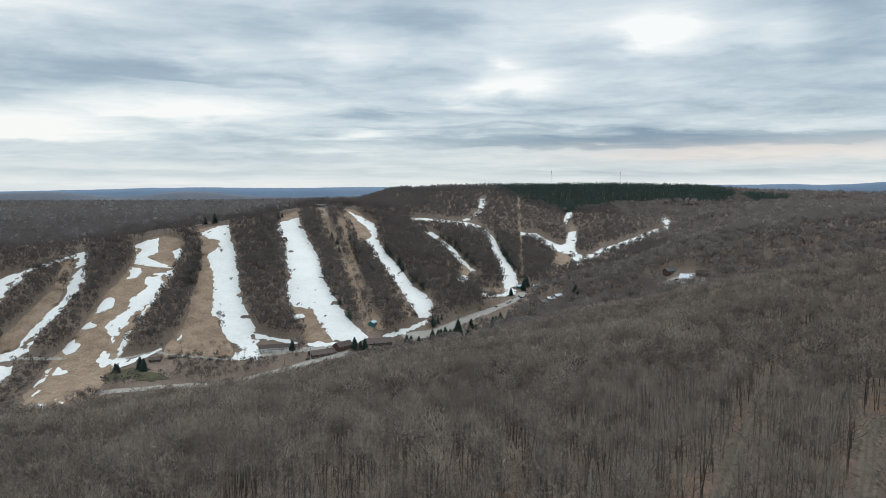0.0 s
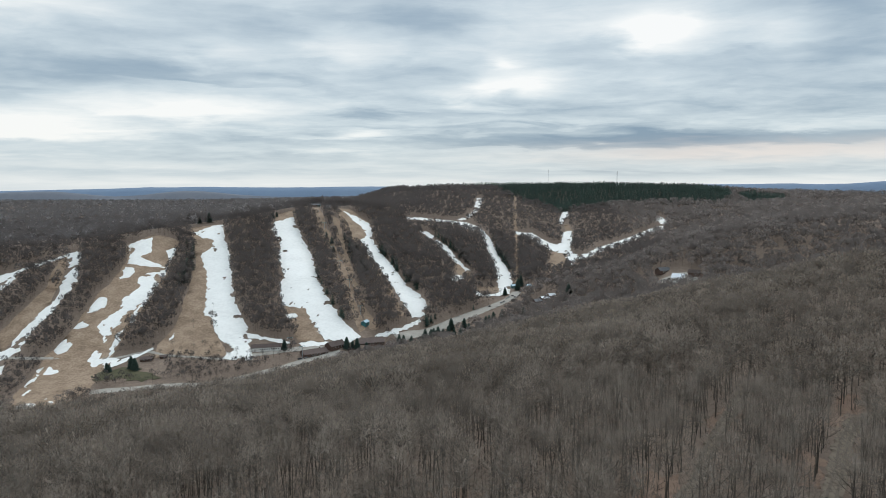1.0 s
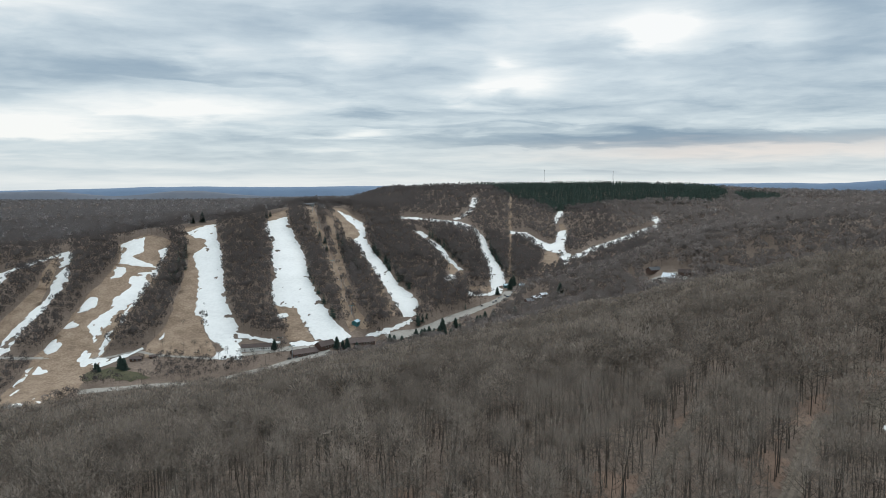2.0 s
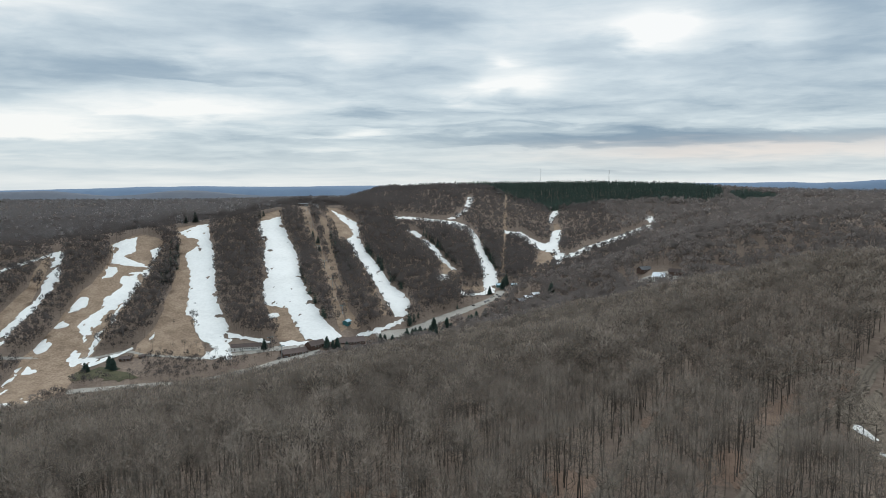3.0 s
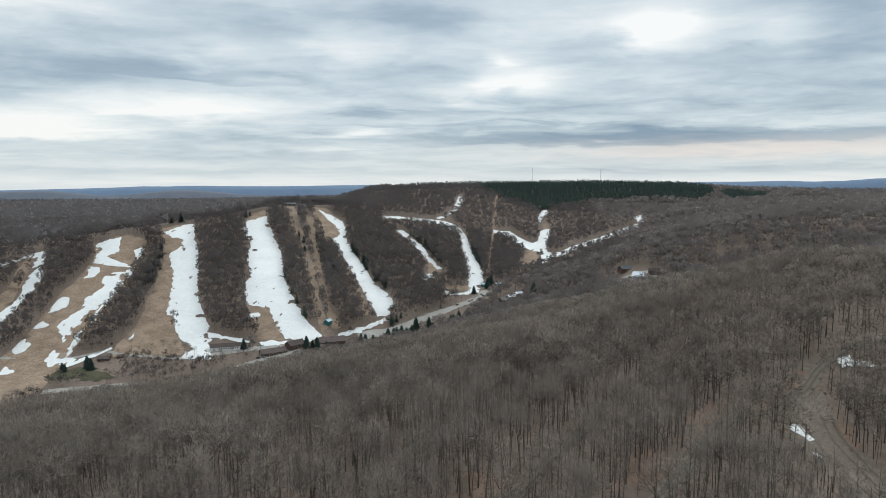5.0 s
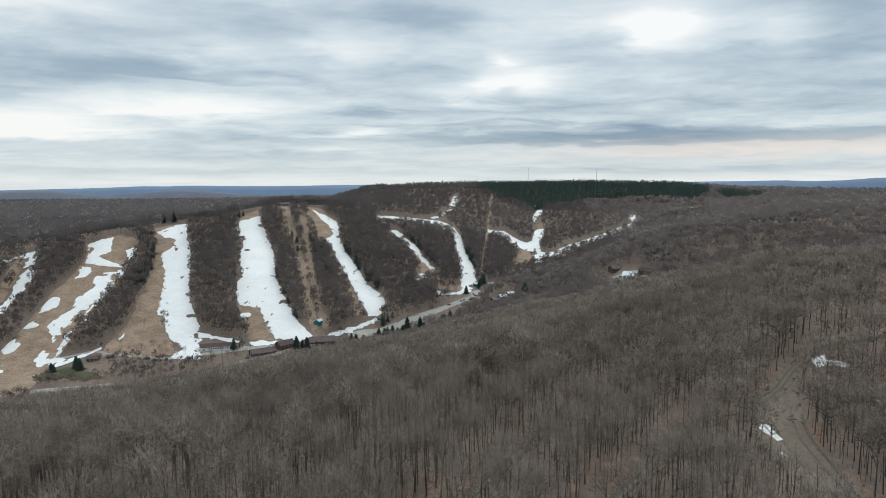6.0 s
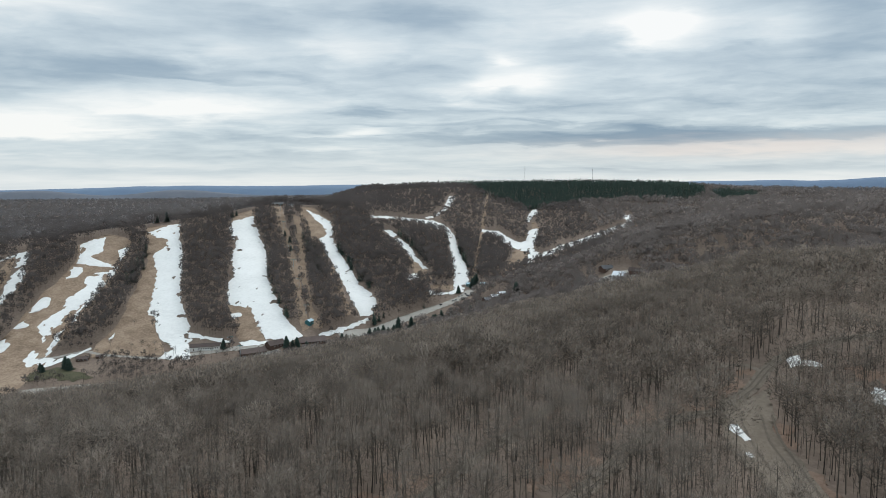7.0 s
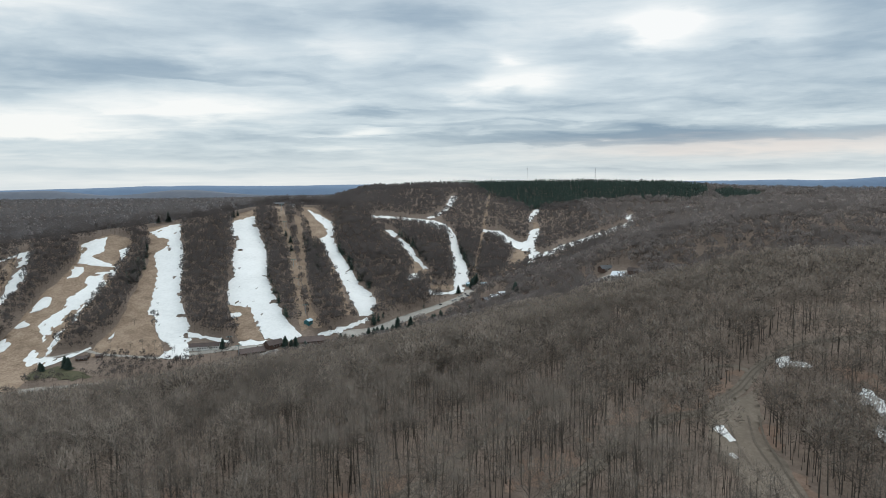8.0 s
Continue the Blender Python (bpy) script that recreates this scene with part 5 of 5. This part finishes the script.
def mast(x, y, tall, label, wide=1.4):
    """A lattice radio mast with platforms and antennas."""
    ob = thing("radio_mast", x, y, 15, label, "radio mast", "radio masts on the ridge")
    part("base", boxes(((0, 0, 0.2), (wide * 2, wide * 2, 0.8))), GRAVEL, ob)
    corners = [(wide / 2, 0), (-wide / 4, wide * 0.43), (-wide / 4, -wide * 0.43)]
    for cx, cy in corners:
        part("leg", rod(bmesh.new(), (cx, cy, 0), (cx * 0.6, cy * 0.6, tall), 0.16, 0.10, 5), STEEL, ob)
    bm, n = bmesh.new(), int(tall / 3)
    for k in range(n):
        z0, z1, g0, g1 = tall * k / n, tall * (k + 1) / n, 1 - 0.4 * k / n, 1 - 0.4 * (k + 1) / n
        for i in range(3):
            a, b = corners[i], corners[(i + 1) % 3]
            rod(bm, (a[0] * g0, a[1] * g0, z0), (b[0] * g1, b[1] * g1, z1), 0.06, 0.06, 3)
    part("lattice", bm, STEEL, ob)
    for share in (0.88, 0.97):
        part("antenna", boxes(((0, 0.9, tall * share), (0.4, 0.3, 2.2)), ((0.8, -0.5, tall * share), (0.4, 0.3, 2.2)), ((-0.8, -0.5, tall * share), (0.4, 0.3, 2.2))), WALL_WHITE, ob)
    part("lightning_rod", rod(bmesh.new(), (0, 0, tall), (0, 0, tall + 4), 0.08, 0.03, 4), STEEL, ob)


mast(482, 1731, 46, "tall grey lattice radio mast above the conifers", 2.0)
mast(305, 1790, 50, "slender grey lattice mast on the ridge", 0.4)
mast(-372, 975, 14, "slim lattice mast at the top of the run", 0.8)


def utility_pole(x, y, turn):
    ob = thing("utility_pole", x, y, turn, "weathered wooden utility pole beside the valley road", "utility pole", "utility poles")
    part("pole", rod(bmesh.new(), (0, 0, -0.5), (0, 0, 10), 0.17, 0.11, 7), BARK, ob)
    part("crossarm", boxes(((0, 0, 9.2), (2.4, 0.12, 0.14))), BARK, ob)
    for side in (-1.05, 0.0, 1.05):
        part("insulator", rod(bmesh.new(), (side, 0, 9.25), (side, 0, 9.5), 0.06, 0.04, 6), WALL_WHITE, ob)


for px, py in ((-226, 578), (-190, 596), (-160, 625), (-262, 575), (-205, 645), (20, 800), (70, 838)):
    utility_pole(px, py, 40)


# ---- parked cars ----
PAINTS = [material("car_paint", [tuple(0.8 * c for c in rgb), rgb], (0.3, 2.0), rough=0.25) for rgb in ((0.03, 0.03, 0.035), (0.35, 0.36, 0.37), (0.10, 0.02, 0.02), (0.03, 0.05, 0.10), (0.55, 0.55, 0.54))]


def car(x, y, turn, paint, label):
    ob = thing("parked_car", x, y, turn, label, "car", "parked cars", -0.8)
    bm = boxes(((0, 0, 0.65), (4.4, 1.75, 0.65)), bevel=0.12)
    part("body", bm, paint, ob)
    bm = bmesh.new()
    bmesh.ops.create_cube(bm, size=1, matrix=pose(-0.2, 0, 1.22) @ Matrix.Diagonal((2.4, 1.55, 0.55, 1)))
    for v in bm.verts:
        if v.co.z > 1.3:
            v.co.x, v.co.y = -0.2 + (v.co.x + 0.2) * 0.72, v.co.y * 0.86
    cabin = part("cabin", bm, GLASS, ob)
    part("roof_panel", boxes(((-0.2, 0, 1.52), (1.7, 1.3, 0.05))), paint, cabin)
    for wx in (-1.35, 1.35):
        for wy in (-0.82, 0.82):
            wheel = part("wheel", rod(bmesh.new(), (wx, wy - 0.1, 0.33), (wx, wy + 0.1, 0.33), 0.33, 0.33, 12), TYRE, ob)
            part("rim", rod(bmesh.new(), (wx, wy - 0.12, 0.33), (wx, wy + 0.12, 0.33), 0.19, 0.19, 10), STEEL, wheel)
    for wy in (-0.62, 0.62):
        part("headlight", boxes(((2.2, wy, 0.72), (0.06, 0.35, 0.16))), WALL_WHITE, ob)
        part("tail_light", boxes(((-2.2, wy, 0.75), (0.06, 0.3, 0.16))), ROOF_PINK, ob)


rng_cars = random.Random(5)
names = ("black", "silver", "dark red", "dark blue", "white")
for cx, cy, turn in ((97, 862, 35), (101, 866, 38), (105, 871, 120), (92, 850, 50), (88, 846, 48), (109, 862, 20), (113, 866, 25), (72, 834, 40), (118, 884, 60), (123, 888, 62)):
    c = rng_cars.randrange(5)
    car(cx + rng_cars.uniform(-1, 1), cy + rng_cars.uniform(-1, 1), turn + rng_cars.uniform(-6, 6), PAINTS[c], f"{names[c]} car parked along the base road")
for (cx, cy, turn), c in zip(((-140, 642, 30), (-134, 646, 35), (-118, 657, 30), (262, 702, 10), (258, 704, 60)), (0, 1, 3, 0, 4)):
    car(cx, cy, turn, PAINTS[c], f"{names[c]} car parked beside a building")


# ---- single trees ----
def conifer_tree(x, y, tall, seed, label):
    trunk, crown = tree_meshes(conifer(seed, tall, 17, 9), NEEDLES)
    ob = thing("conifer", x, y, seed * 37 % 360, label, "conifer", "single conifers")
    ob.scale = (1.3, 1.3, 1.0)
    new("trunk", trunk).parent = ob
    new("crown", crown).parent = ob


SPRUCES = [(-179, 539, 11), (-172, 541, 9), (-161, 663, 14), (-95, 669, 12), (-89, 671, 11), (-84, 670, 13), (-74, 672, 8), (-354, 982, 21), (-366, 975, 12), (-266, 1022, 13), (-262, 1032, 11), (-297, 606, 14), (-292, 603, 12), (-318, 600, 9), (-314, 597, 8), (-176, 1000, 11), (-165, 985, 13), (-158, 960, 12), (96, 880, 12), (116, 900, 14), (120, 925, 12)]
rng_spruce = random.Random(9)
for k, (px, py, tall) in enumerate(SPRUCES):
    conifer_tree(px, py, tall * rng_spruce.uniform(0.8, 1.2), 700 + k, "dark green spruce standing alone beside the slope")
for k, (px, py, tall) in enumerate(ROADSIDE_SPRUCES):
    conifer_tree(px, py, tall + 3.5, 760 + k, "dark green spruce among bare trees below the base road")
# evergreen edges along the runs
EDGES = [[(-215, 960), (-190, 900), (-168, 840), (-150, 790), (-128, 750), (-112, 722)], [(-255, 760), (-236, 725), (-220, 700)], [(-340, 885), (-330, 830), (-318, 780)],
         [(-100, 1000), (-75, 940), (-45, 880), (-30, 855)], [(-150, 1010), (-132, 960), (-118, 920), (-105, 880)], [(-10, 1110), (15, 1080), (35, 1040), (48, 1000)], [(85, 1180), (98, 1110), (110, 1050), (122, 980)], [(-22, 769), (6, 784), (31, 806), (50, 820), (80, 848)]]


def edge_conifers():
    rng = np.random.default_rng(21)
    xs, ys = [], []
    for line in EDGES:
        for a, b in zip(line, line[1:]):
            n = int(math.hypot(b[0] - a[0], b[1] - a[1]) / 3)
            for k in range(n):
                xs.append(a[0] + (b[0] - a[0]) * k / n + rng.normal(3, 5))
                ys.append(a[1] + (b[1] - a[1]) * k / n + rng.normal(0, 4))
    xs, ys = np.array(xs), np.array(ys)
    ok = outside(xs, ys, CLEAR)
    young = [joined(conifer(800 + k, 12, 6, 5)) for k in range(5)]
    planted("evergreen_edge", young, xs[ok], ys[ok], rng.uniform(0.6, 1.35, ok.sum()), NEEDLES, "young dark evergreens along the edges of the runs", 9)


edge_conifers()


def lone_trees():
    """Scrub and single bare trees on the grassy slopes and along the valley road."""
    rng = np.random.default_rng(31)
    spots = [(-268, 690, 0.75), (-262, 735, 0.45), (-330, 640, 0.4), (-245, 655, 0.6), (-232, 645, 0.7), (-222, 640, 0.6), (-262, 640, 0.55), (-280, 632, 0.6), (-300, 640, 0.5), (-210, 632, 0.7), (-196, 628, 0.6), (-240, 648, 0.9), (-228, 650, 0.85), (-217, 641, 0.95), (-205, 640, 0.8), (-189, 636, 0.9), (-178, 640, 0.75), (-168, 645, 0.85),
             (-250, 643, 0.8), (-272, 645, 0.9), (-160, 640, 0.7), (-150, 650, 0.8), (-184, 622, 0.7), (-172, 630, 0.8), (-220, 618, 0.75), (30, 815, 1.0), (40, 823, 0.9), (50, 833, 1.05), (58, 843, 0.95), (66, 851, 1.0), (74, 860, 0.9), (82, 869, 1.0), (70, 872, 1.0), (60, 861, 0.9), (48, 847, 1.0), (36, 831, 0.95), (22, 812, 0.9), (90, 876, 0.8), (-236, 612, 0.8), (-252, 616, 0.7)]
    trunk, crown = tree_meshes(bare_tree(900, 16.0, 9, 4, 4, 120), TWIGS)
    for x, y, size in spots:
        ob = thing("tree", x, y, rng.uniform(0, 360), "bare tree standing at the foot of the ski slope", "tree", "trees at the slope foot")
        ob.scale = (size, size, size)
        new("trunk", trunk).parent = ob
        new("crown", crown).parent = ob


lone_trees()
